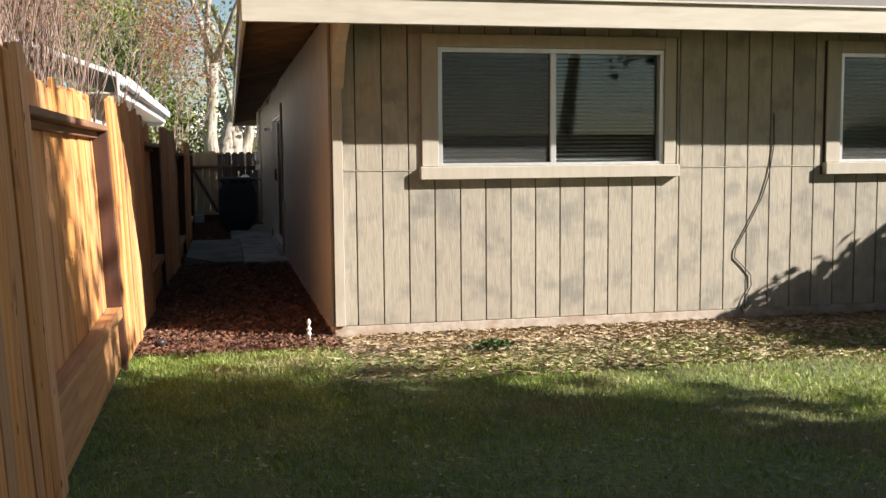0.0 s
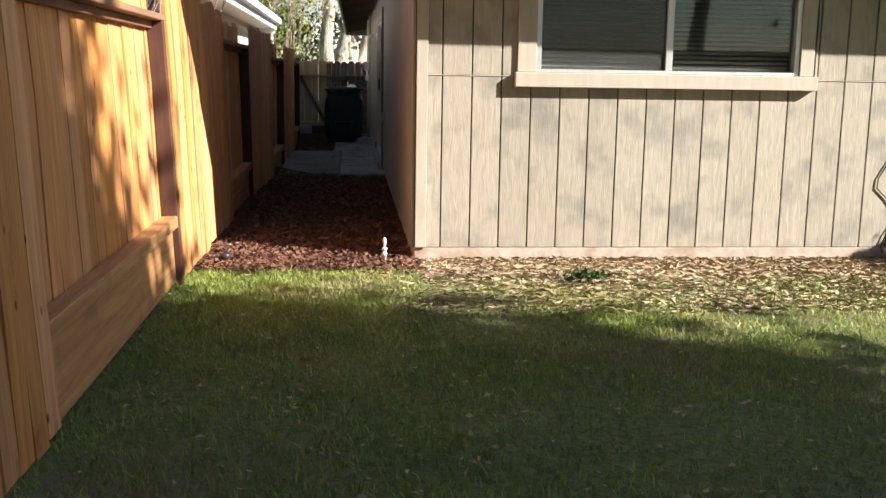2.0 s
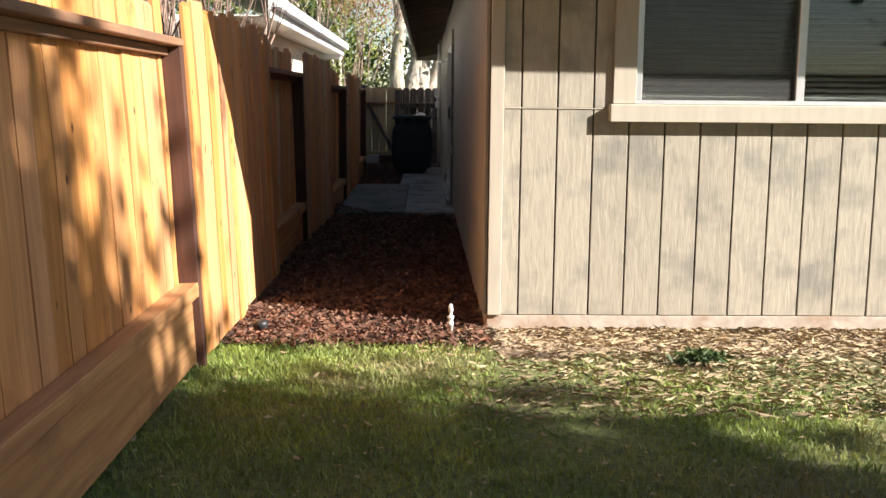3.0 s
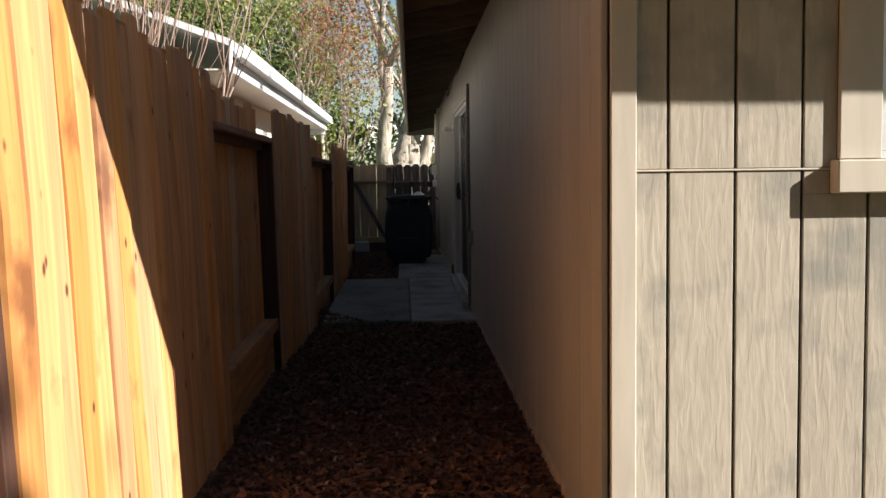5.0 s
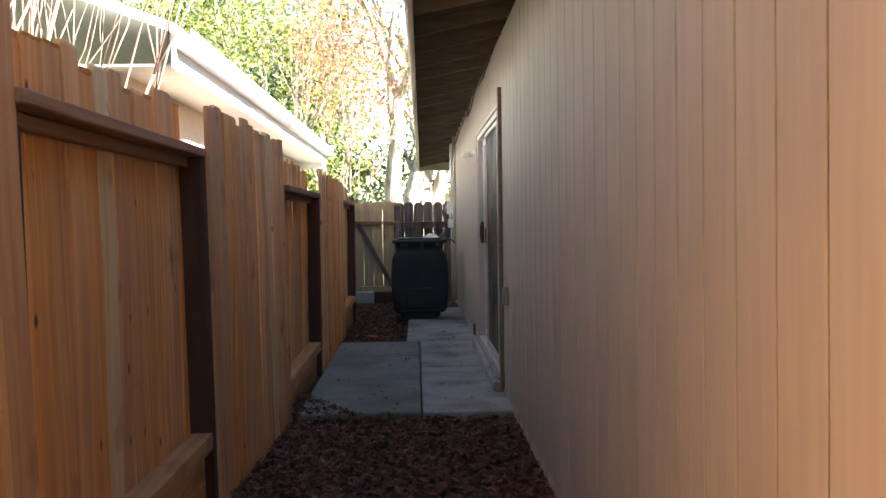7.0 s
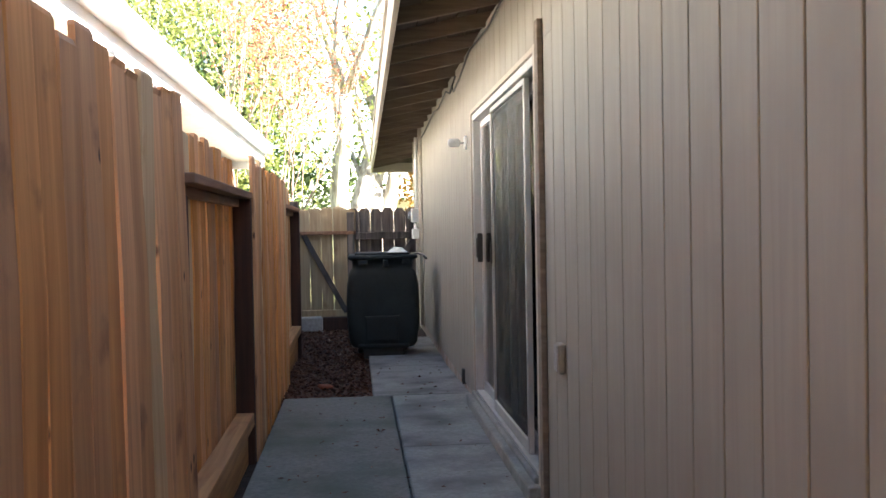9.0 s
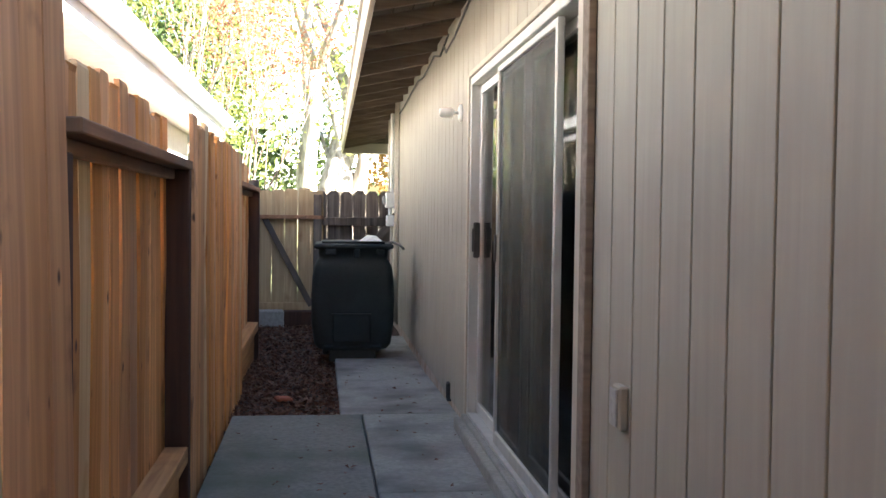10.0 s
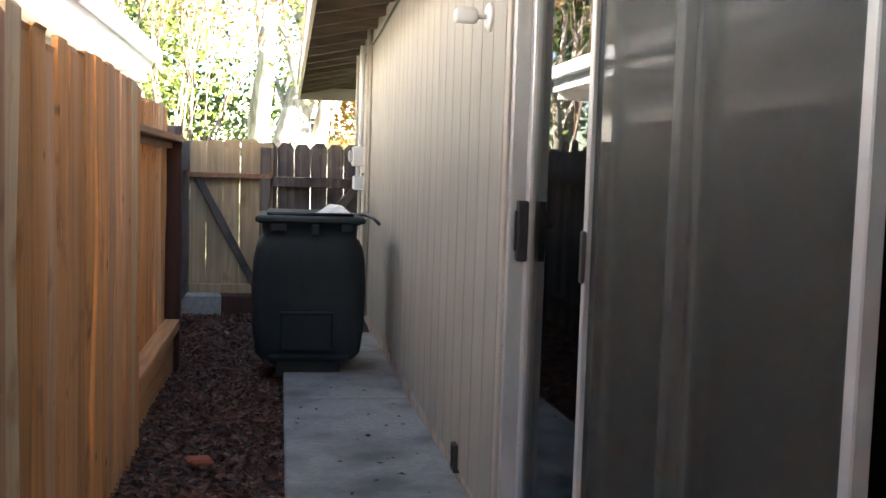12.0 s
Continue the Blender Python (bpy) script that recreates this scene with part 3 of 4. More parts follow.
D0, D1, DL, DH = DOOR
door_part("casing", [(-0.030, D0 - 0.095, 0.10, -0.0145, D0 - 0.001, 2.03), (-0.03, D1 + 0.001, 0.10, -0.0145, D1 + 0.055, 2.01)], TRIM)
door_part("edge_strip", [(-0.040, D0 - 0.165, 0.10, -0.0145, D0 - 0.097, 2.11)], RAFTER)
door_part("head_flashing", [(-0.03, D0, DH + 0.001, -0.0145, D1, DH + 0.03)], TRIM)
door_part("frame", [(-0.02, D0, DL, 0.12, D0 + 0.04, DH), (-0.02, D1 - 0.04, DL, 0.12, D1, DH), (-0.02, D0 + 0.04, DH - 0.045, 0.12, D1 - 0.04, DH), (-0.02, D0 + 0.04, DL + 0.0, 0.12, D1 - 0.04, DL + 0.03)], DOOR_FRAME)
door_part("threshold", [(-0.085, D0 - 0.06, 0.064, -0.0145, D1 + 0.04, 0.132), (-0.05, D0, 0.1325, -0.021, D1, 0.16)], CONCRETE, 0.006)
MIDY = 7.35


def leaf(nm, p, q, x, frame_mat, w=0.045):
    """One glazed leaf between p and q along the wall, at depth x."""
    lo, hi = DL + 0.032, DH - 0.047
    door_part(nm + "_frame", [(x, p, lo, x + 0.028, p + w, hi), (x, q - w, lo, x + 0.028, q, hi), (x, p + w, lo, x + 0.028, q - w, lo + 0.06), (x, p + w, hi - w, x + 0.028, q - w, hi)], frame_mat)
    return (x + 0.012, p + w, lo + 0.06, x + 0.017, q - w, hi - w)


g1 = leaf("fixed_leaf", D0 + 0.041, MIDY + 0.02, 0.060, ALUMINIUM)
g2 = leaf("sliding_leaf", MIDY - 0.02, D1 - 0.041, 0.028, ALUMINIUM)
for g in (g1, g2):
    door_part("pane", [g], GLASS, 0).visible_shadow = False
g3 = leaf("screen_leaf", 6.63, 7.83, -0.004, DOOR_FRAME, 0.03)
door_part("insect_screen", [(g3[0], g3[1], g3[2], g3[0] + 0.001, g3[4], g3[5])], SCREEN, 0)
door_part("handle", [(-0.004, 8.505, 1.02, 0.0279, 8.545, 1.21), (-0.012, 8.517, 1.05, -0.004, 8.535, 1.18)], BLACK, 0.006)
door_part("screen_handle", [(-0.014, 7.795, 1.03, -0.0045, 7.825, 1.16)], BLACK, 0.006)

# ---- fixtures on the house ----
lamp = empty("wall_lamp", (-0.014, 9.00, 1.845))
lamp.scale = (0.8, 0.8, 0.8)
tagged(lamp, "small white outdoor wall lamp with round base plate", "lamp")
lathe("base_plate", [(0.01, 0.0), (0.065, 0.0), (0.065, -0.008), (0.05, -0.02), (0.012, -0.022)], WHITE_METAL, lamp, (0, 0, 0), "x")
lathe("arm", [(0.012, -0.02), (0.012, -0.07)], WHITE_METAL, lamp, (0, 0, 0), "x", 12)
lathe("shade", [(0.02, -0.06), (0.032, -0.066), (0.036, -0.09), (0.034, -0.15), (0.024, -0.162), (0.004, -0.164)], WHITE_METAL, lamp, (0, 0, 0), "x")

outlet = empty("outlet", (-0.014, 5.735, 0.745))
tagged(outlet, "weatherproof grey outdoor socket cover on the siding", "outlet")
box_thing("box", [(-0.028, -0.036, -0.058, -0.001, 0.036, 0.058)], SIDING_SIDE, outlet, 0.006)
box_thing("cover_flap", [(-0.036, -0.03, -0.05, -0.029, 0.03, 0.05)], GREY_BLOCK, outlet, 0.003)

vent = empty("crawl_vent", (-0.002, 9.39, 0.14))
vent.scale = (1, 0.7, 0.8)
tagged(vent, "small dark vent low on the siding wall", "vent")
box_thing("vent_frame", [(-0.03, -0.05, -0.07, -0.001, 0.05, -0.058), (-0.03, -0.05, 0.058, -0.001, 0.05, 0.07), (-0.03, -0.05, -0.058, -0.001, -0.04, 0.058), (-0.03, 0.04, -0.058, -0.001, 0.05, 0.058)], BLACK, vent, 0.002)
box_thing("grille", [(-0.02, -0.04, -0.055 + 0.022 * i, -0.006, 0.04, -0.045 + 0.022 * i) for i in range(5)], BLACK, vent, 0.001)

cable = tube("cable", [(3.66, -0.02, 1.72), (3.665, -0.022, 1.45), (3.62, -0.024, 1.2), (3.56, -0.024, 1.02), (3.42, -0.024, 0.76), (3.33, -0.024, 0.60), (3.325, -0.024, 0.53),
                       (3.40, -0.024, 0.46), (3.475, -0.026, 0.38), (3.48, -0.026, 0.29), (3.42, -0.028, 0.19), (3.39, -0.03, 0.10), (3.41, -0.03, 0.06)], 0.0045, CABLE)
tagged(cable, "loose black cable hanging down the siding", "cable")
wire = tube("wire", [(-0.03, 6.6, 2.44), (-0.035, 7.6, 2.38), (-0.03, 8.6, 2.42), (-0.05, 9.1, 2.30), (-0.06, 9.4, 2.26), (-0.05, 9.6, 2.33), (-0.04, 9.45, 2.38), (-0.05, 9.8, 2.30), (-0.035, 10.3, 2.38), (-0.05, 10.9, 2.31),
                     (-0.03, 11.6, 2.37), (-0.03, 13.0, 2.31), (-0.03, 14.3, 2.28), (-0.03, 14.6, 2.1), (-0.03, 14.65, 1.6)], 0.007, CABLE)
tagged(wire, "black wire sagging along the wall under the eave", "cable")

meter = empty("meter_box", (-0.014, 14.15, 1.30))
tagged(meter, "white electrical boxes and conduit at the wall's end", "meter")
box_thing("upper_box", [(-0.12, -0.08, 0.02, -0.001, 0.08, 0.19)], WHITE_METAL, meter, 0.01)
box_thing("lower_box", [(-0.11, -0.07, -0.18, -0.001, 0.07, -0.06)], WHITE_METAL, meter, 0.01)
tube("conduit", [(-0.05, 0, 0.19), (-0.05, 0, 1.05)], 0.022, WHITE_METAL, meter)
tube("conduit", [(-0.05, 0, -0.18), (-0.05, 0, -1.28)], 0.018, TRIM, meter)
tube("conduit", [(-0.07, 0, -0.06), (-0.07, 0, 0.02)], 0.02, WHITE_METAL, meter)
lathe("dial", [(0.01, -0.12), (0.05, -0.12), (0.05, -0.145), (0.03, -0.155), (0.005, -0.155)], GREY_BLOCK, meter, (0, 0, 0.105), "x")
for k, (y, r) in enumerate(((13.6, 0.014), (13.8, 0.02))):
    p = tube("conduit_pipe", [(-0.036 - r * 0.2, y, 0.1), (-0.036 - r * 0.2, y, 2.5)], r, TRIM)
    tagged(p, "painted pipe running up the siding", "pipe", "pipes on the wall")

# ---- wheeled bin ----
bin_ = empty("wheelie_bin", (-0.552, 11.95, -0.012))
bin_.scale = (0.9, 0.95, 1.05)
tagged(bin_, "dark grey-green wheeled waste bin standing on the walk", "bin")
rings = [(0.03, 0.29, 0.28), (0.04, 0.33, 0.305), (0.075, 0.365, 0.315), (0.24, 0.390, 0.33), (0.46, 0.395, 0.345), (0.62, 0.385, 0.355), (0.70, 0.368, 0.36), (0.745, 0.345, 0.355), (0.765, 0.325, 0.345), (0.84, 0.330, 0.35), (0.845, 0.355, 0.375), (0.87, 0.355, 0.375)]
verts, faces, n = [], [], 32
for z, hx, hy in rings:
    for i in range(n):
        a = 2 * math.pi * i / n
        cx, sy = math.cos(a), math.sin(a)
        e = 0.25
        verts.append((hx * math.copysign(abs(cx) ** e, cx), hy * math.copysign(abs(sy) ** e, sy) * 0.95, z + 0.07))
for k in range(len(rings) - 1):
    for i in range(n):
        faces.append((k * n + i, k * n + (i + 1) % n, (k + 1) * n + (i + 1) % n, (k + 1) * n + i))
faces += [tuple(range(n))[::-1], tuple(range((len(rings) - 1) * n, len(rings) * n))]
mesh_thing("body", verts, faces, BIN, bin_, True)
box_thing("front_panel", [(-0.19, -0.338, 0.17, 0.16, -0.29, 0.39)], BIN, bin_, 0.008)
box_thing("panel_ledge", [(-0.20, -0.345, 0.39, 0.17, -0.29, 0.40)], BLACK, bin_, 0.003)
box_thing("foot_rim", [(-0.28, -0.312, 0.10, 0.28, -0.24, 0.15)], BIN, bin_, 0.02)
lid = box_thing("lid", [(-0.36, -0.37, 0.941, 0.36, 0.37, 0.962), (-0.30, -0.28, 0.962, 0.30, 0.30, 0.98), (-0.37, -0.39, 0.925, 0.37, -0.36, 0.96)], BIN, bin_, 0.012)
for p, q, z in ((-0.27, -0.16, 0.87), (0.0, 0.06, 0.85), (0.21, 0.29, 0.87)):
    box_thing("lift_bar", [(p, -0.385, z, q, -0.33, 0.92)], BIN, bin_, 0.01)
tube("handle", [(0.30, 0.1, 0.955), (0.40, 0.05, 0.965), (0.45, -0.1, 0.95), (0.48, -0.2, 0.92)], 0.012, BLACK, bin_)
for sx in (-1, 1):
    w = lathe("wheel", [(0.03, -0.03), (0.09, -0.03), (0.10, -0.02), (0.10, 0.02), (0.09, 0.03), (0.03, 0.03)], BLACK, bin_, (sx * 0.25, 0.24, 0.10), "x")
box_thing("axle", [(-0.25, 0.23, 0.09, 0.25, 0.25, 0.11)], BLACK, bin_, 0.004)
box_thing("underside_block", [(-0.22, -0.24, 0.0, 0.22, -0.12, 0.11)], BLACK, bin_, 0.006)
paper = mesh_thing("paper_scrap", [(-0.53, 11.66, 1.02), (-0.31, 11.66, 1.02), (-0.33, 11.80, 1.04), (-0.43, 11.84, 1.07), (-0.50, 11.78, 1.022), (-0.36, 11.73, 1.065)], [(0, 1, 5), (1, 2, 5), (2, 3, 5), (3, 4, 5), (4, 0, 5)], PAPER)
tagged(paper, "crumpled white paper lying on the bin's lid", "paper")

# ---- small things on the ground ----
riser = empty("sprinkler_riser", (-0.21, -0.15, -0.045))
tagged(riser, "white plastic irrigation riser standing in the grass", "pipe")
lathe("pipe", [(0.013, 0.0), (0.013, 0.11), (0.018, 0.112), (0.018, 0.13), (0.013, 0.132), (0.013, 0.15), (0.019, 0.153), (0.019, 0.165), (0.009, 0.168), (0.009, 0.19), (0.015, 0.195), (0.013, 0.22), (0.006, 0.235)], PVC, riser, n=14)
head = empty("sprinkler", (-1.29, -0.06, -0.03))
tagged(head, "black sprinkler head in the grass by the fence", "sprinkler")
lathe("cap", [(0.03, 0.0), (0.03, 0.05), (0.042, 0.052), (0.042, 0.09), (0.034, 0.1), (0.01, 0.102)], BLACK, head, n=14)
clump = quads("weeds", np.stack([rng.normal(1.05, 0.06, 260), rng.normal(-0.74, 0.04, 260), rng.uniform(0.01, 0.07, 260)], 1), rng.uniform(0.03, 0.07, 260), LEAF_GREEN, None, rng, 0.3, 0.35)
tagged(clump, "low dark green weed clump at the lawn's edge", "plant", kind="stuff")
shard = box_thing("clay_shard", [(-0.055, -0.04, 0.0, 0.055, 0.04, 0.03)], RED_BRICK, None, 0.01)
shard.matrix_basis = pose(-1.06, 9.75, 0.02, 4, 6, 25)
tagged(shard, "broken red clay piece lying in the mulch", "brick")
block = box_thing("concrete_block", [(-0.17, -0.1, 0.0, 0.17, 0.1, 0.19)], GREY_BLOCK, None, 0.012)
block.matrix_basis = pose(-1.40, 14.22, 0.0, 0, 0, 6)
tagged(block, "grey concrete block lying by the gate", "block")
timber = box_thing("timber_offcut", [(-0.16, -0.08, 0.0, 0.16, 0.08, 0.18)], CEDAR_DARK, None, 0.008)
timber.matrix_basis = pose(-1.08, 14.26, 0.0, 0, 0, -8)
tagged(timber, "dark wood offcut lying by the gate", "timber")


# ---- trees and shrubs ----
def grow(verts, faces, at, way, length, radius, depth, r, tips, spread=0.6, lift=0.15, kids=3, n=6):
    """A limb that bends and forks; the ends of the last twigs go to tips."""
    pts, rad, p, w = [Vector(at)], [radius], Vector(at), Vector(way).normalized()
    steps = 4
    for k in range(steps):
        w = (w + Vector((r.gauss(0, 0.13), r.gauss(0, 0.13), r.gauss(0, 0.08) + lift * 0.3))).normalized()
        p = p + w * length / steps
        pts.append(p)
        rad.append(radius * (1 - 0.55 * (k + 1) / steps))
    tube_geometry(verts, faces, pts, rad, n)
    if depth == 0:
        tips += [(pts[-1], w), (pts[-2], w), (pts[-3], w)]
        return
    for k in range(kids):
        out = Vector((r.gauss(0, 1), r.gauss(0, 1), r.gauss(0, 0.6)))
        out = (out - w * out.dot(w)).normalized()
        j = r.choice((2, 3, 4)) if k else 4
        grow(verts, faces, pts[j], w + out * spread * r.uniform(0.6, 1.2) + Vector((0, 0, lift)), length * r.uniform(0.6, 0.85), rad[j] * 0.75, depth - 1, r, tips, spread, lift, kids, max(4, n - 1))


def tree(name, label, at, stems, bark, leaf_mat, leaf_count, leaf_size, cloud, depth=3, spread=0.6, lift=0.15, kids=3, seed=1, extra=(), low=0.0):
    """stems: (offset x, y, way, length, radius). cloud: how far leaves stray from the twig ends; extra: leaf clumps (x, y, z, rx, ry, rz, share)."""
    r, g = random.Random(seed), np.random.default_rng(seed)
    t = empty(name, at)
    tagged(t, label, "shrub" if "shrub" in name else "tree")
    verts, faces, tips = [], [], []
    for ox, oy, way, length, radius in stems:
        grow(verts, faces, (ox, oy, -0.1), way, length, radius, depth, r, tips, spread, lift, kids, 8)
    mesh_thing("trunk_and_limbs", verts, faces, bark, t, True)
    if leaf_count:
        pos = np.array([p[:] for p, w in tips])
        pos = pos[pos[:, 2] > low]
        pick = pos[g.integers(0, len(pos), leaf_count)] + g.normal(size=(leaf_count, 3)) * cloud
        for x, y, z, rx, ry, rz, share in extra:
            m = int(leaf_count * share)
            pick = np.concatenate([pick, g.normal(size=(m, 3)) * (rx, ry, rz) + (x, y, z)])
        lv = quads("leaves", pick, g.uniform(0.6, 1.3, len(pick)) * leaf_size, leaf_mat, t, g, 0.1, 0.6)
        tagged(lv, kind="stuff")
    return t


# bare multi-stemmed shrubs behind the fence, a few red leaves left
for k, (x, y, h) in enumerate(((-2.9, -3.2, 1.7), (-2.9, -1.4, 1.9), (-2.6, 0.2, 1.9), (-2.8, 1.6, 2.0), (-2.4, 2.9, 1.9), (-2.6, 4.2, 2.0))):
    rr = random.Random(30 + k)
    st = [(rr.gauss(0, 0.22), rr.gauss(0, 0.28), (rr.gauss(-0.06, 0.09), rr.gauss(0, 0.12), 1), h * rr.uniform(0.8, 1.15), rr.uniform(0.012, 0.024)) for _ in range(20)]
    tree("bare_shrub", "bare grey-brown multi-stemmed shrub behind the fence", (x, y, 0), st, TWIG, LEAF_RED, 420 if k < 4 else 900, 0.05, 0.12, 2, 0.22, 0.4, 3, 40 + k, low=2.6)
for k, (x, y, h, c) in enumerate(((-2.15, 17.2, 2.5, 4000), (-2.7, 3.7, 2.1, 1600))):
    rr = random.Random(60 + k)
    st = [(rr.gauss(0, 0.15), rr.gauss(0, 0.15), (rr.gauss(-0.02, 0.05), rr.gauss(0, 0.07), 1), h * rr.uniform(0.85, 1.15), rr.uniform(0.02, 0.03)) for _ in range(6)]
    tree("red_leaved_shrub", "tall shrub with thin rusty red autumn leaves", (x, y, 0), st, TWIG, LEAF_RED, c, 0.06, 0.2, 2, 0.24, 0.45, 4, 70 + k, low=3.0)

tree("ivy_tree", "slender tree hung with yellow-green leaves", (-2.7, 19.5, 0), [(0, 0, (0.1, 0, 1), 3.2, 0.13), (0.5, 0.4, (-0.15, 0.1, 1), 3.0, 0.10), (-0.6, 0.2, (-0.3, 0, 1), 3.0, 0.09)],
     BARK_PALE, LEAF_LIME, 6000, 0.11, 0.38, 3, 0.55, 0.12, 3, 5, extra=((0.5, 0, 3.4, 0.5, 0.6, 1.1, 0.30), (-0.4, 0.3, 2.4, 0.8, 0.6, 0.35, 0.15)), low=1.6)
tree("pale_barked_tree", "large tree with a forked pale trunk", (-0.8, 26, 0), [(0, 0, (0.03, 0, 1), 5.2, 0.46), (-0.15, 0, (-0.40, 0.1, 1), 4.6, 0.32), (0.1, 0.2, (0.1, 0.2, 1), 2.4, 0.5)],
     BARK_PALE, LEAF_LIME, 5000, 0.15, 0.7, 3, 0.6, 0.15, 3, 8, low=3.5)
tree("green_tree", "dense dark green tree beyond the gate", (-4.6, 31, 0), [(0, 0, (0, 0, 1), 3.2, 0.3)], BARK, LEAF_GREEN, 10000, 0.2, 0.75, 3, 0.75, 0.1, 4, 11, extra=((1.6, -2, 2.4, 1.4, 0.8, 0.6, 0.25),))
tree("green_tree", "dense green tree far beyond the gate", (-10, 38, 0), [(0, 0, (0, 0, 1), 3.8, 0.35)], BARK, LEAF_GREEN, 12000, 0.24, 0.9, 3, 0.75, 0.1, 4, 12)
tree("green_tree", "leafy green tree beyond the neighbouring roof", (-8, 24, 0), [(0, 0, (0, 0, 1), 3.0, 0.25)], BARK, LEAF_LIME, 2500, 0.17, 0.7, 3, 0.75, 0.1, 4, 13)
tree("gold_leaved_tree", "small tree with golden brown autumn leaves", (1.4, 31, 0), [(0, 0, (0, 0, 1), 2.4, 0.18)], BARK, LEAF_GOLD, 9000, 0.16, 0.55, 3, 0.75, 0.05, 4, 14)
# unseen tree and hedge off the house's corner, placed to shade the lawn
tree("unseen_tree", "broad leafy tree shading the lawn", (9.25, -9.75, 0), [(0, 0, (0, 0, 1), 3.6, 0.3)], BARK, LEAF_GREEN, 48000, 0.24, 0.6, 3, 0.8, 0.1, 4, 21)
# more unseen trees, added only to block sky light around the yard
for k, (x, y, h) in enumerate(((-6.5, -12, 4.0), (-2.5, -17, 4.8), (2.5, -17.5, 5.0), (8, -18, 5.0), (-9, -6, 3.6), (17.5, 3.5, 4.2), (22, -1.0, 4.4))):
    tree("unseen_tree", "unseen tall leafy tree added to block sky light", (x, y, 0), [(0, 0, (0, 0, 1), h, 0.28)], BARK, LEAF_GREEN, 12000, 0.5, 1.1, 3, 0.8, 0.1, 4, 90 + k)
# unseen hedge, its sloping top set by the shadow wanted on the wall
hedge = empty("hedge", (6.4, -1.65, 0))
tagged(hedge, "unseen dark green hedge placed to shade wall and lawn", "hedge")
g = np.random.default_rng(8)
for k in range(9):
    hv, hf = [], []
    tube_geometry(hv, hf, [(0.28 * k - 1.0, 0.5 * math.sin(2.3 * k), -0.1), (0.28 * k - 0.97, 0.5 * math.sin(2.3 * k), 1.2)], [0.03, 0.012], 5)
    mesh_thing("stem", hv, hf, BARK, hedge, True)
m = 14000
u = g.uniform(-1.1, 1.7, m)
tagged(quads("leaves", np.stack([u + g.normal(0, 0.08, m), g.uniform(-0.75, 0.8, m), g.uniform(0, 1, m) * (1.36 + 0.46 * (u + 1.1) + 0.06 * np.sin(7 * u))], 1), g.uniform(0.07, 0.14, m), LEAF_GREEN, hedge, g, 0.1, 0.6), kind="stuff")

# ---- neighbouring house over the fence, and a roof beyond the gate ----
nb = empty("neighbour_house", (-4.31, 10.85, -0.2))
tagged(nb, "neighbouring low house with a white metal eave", "house")
box_thing("wall", [(-3.0, -5.0, 0, 1.85, 4.9, 2.43)], STUCCO, nb, 0.01)
ov, ridge = 2.25, 4.3
mesh_thing("roof", [(ov, -5.25, 2.66), (ov, 5.1, 2.66), (-2.2, 5.1, ridge), (-2.2, -5.25, ridge), (-6.6, -5.25, 2.66), (-6.6, 5.1, 2.66),
                    (ov, -5.25, 2.60), (ov, 5.1, 2.60), (-2.2, 5.1, ridge - 0.06), (-2.2, -5.25, ridge - 0.06), (-6.6, -5.25, 2.60), (-6.6, 5.1, 2.60)],
           [(0, 1, 2, 3), (3, 2, 5, 4), (7, 6, 9, 8), (8, 9, 10, 11), (0, 6, 7, 1), (4, 5, 11, 10), (0, 3, 9, 6), (3, 4, 10, 9), (1, 7, 8, 2), (2, 8, 11, 5)], ROOF_WHITE, nb)
box_thing("fascia", [(ov - 0.01, -5.25, 2.38, ov + 0.02, 5.1, 2.655)], ROOF_WHITE, nb, 0.004)
box_thing("gutter", [(ov + 0.021, -5.25, 2.50, ov + 0.12, 5.15, 2.51), (ov + 0.112, -5.25, 2.51, ov + 0.12, 5.15, 2.62), (ov + 0.021, 5.14, 2.51, ov + 0.112, 5.15, 2.60)], ROOF_WHITE, nb, 0.002)
box_thing("soffit", [(1.3, -5.2, 2.40, ov - 0.012, 5.0, 2.415)], STUCCO, nb, 0.002)
box_thing("gable_trim", [(1.45, 5.0, 2.3, ov - 0.012, 5.05, 2.6)], ROOF_WHITE, nb, 0.004)
far = empty("far_house", (3.0, 36, 0))
tagged(far, "pale low house seen beyond the gate", "house")
box_thing("wall", [(-4.5, 0, 0, 6, 6, 2.5)], STUCCO, far, 0.01)
mesh_thing("roof", [(-5.1, -0.6, 2.4), (6.6, -0.6, 2.4), (6.6, 3, 3.5), (-5.1, 3, 3.5), (6.6, 6.6, 2.4), (-5.1, 6.6, 2.4)], [(0, 1, 2, 3), (3, 2, 4, 5), (0, 3, 5), (1, 4, 2)], ROOF_WHITE, far)
box_thing("fascia", [(-5.1, -0.63, 2.22, 6.6, -0.601, 2.42)], ROOF_WHITE, far, 0.004)
# unseen fence closing the lawn, added to cut sky reflections in the windows
back = box_thing("boundary_fence", [(-1.75, -14.1, 0, 16, -14.05, 1.85), (15.95, -14.05, 0, 16, 0, 1.85)], CEDAR, None, 0)
tagged(back, "unseen plain wooden fence added to dim window reflections", "fence", kind="structure")


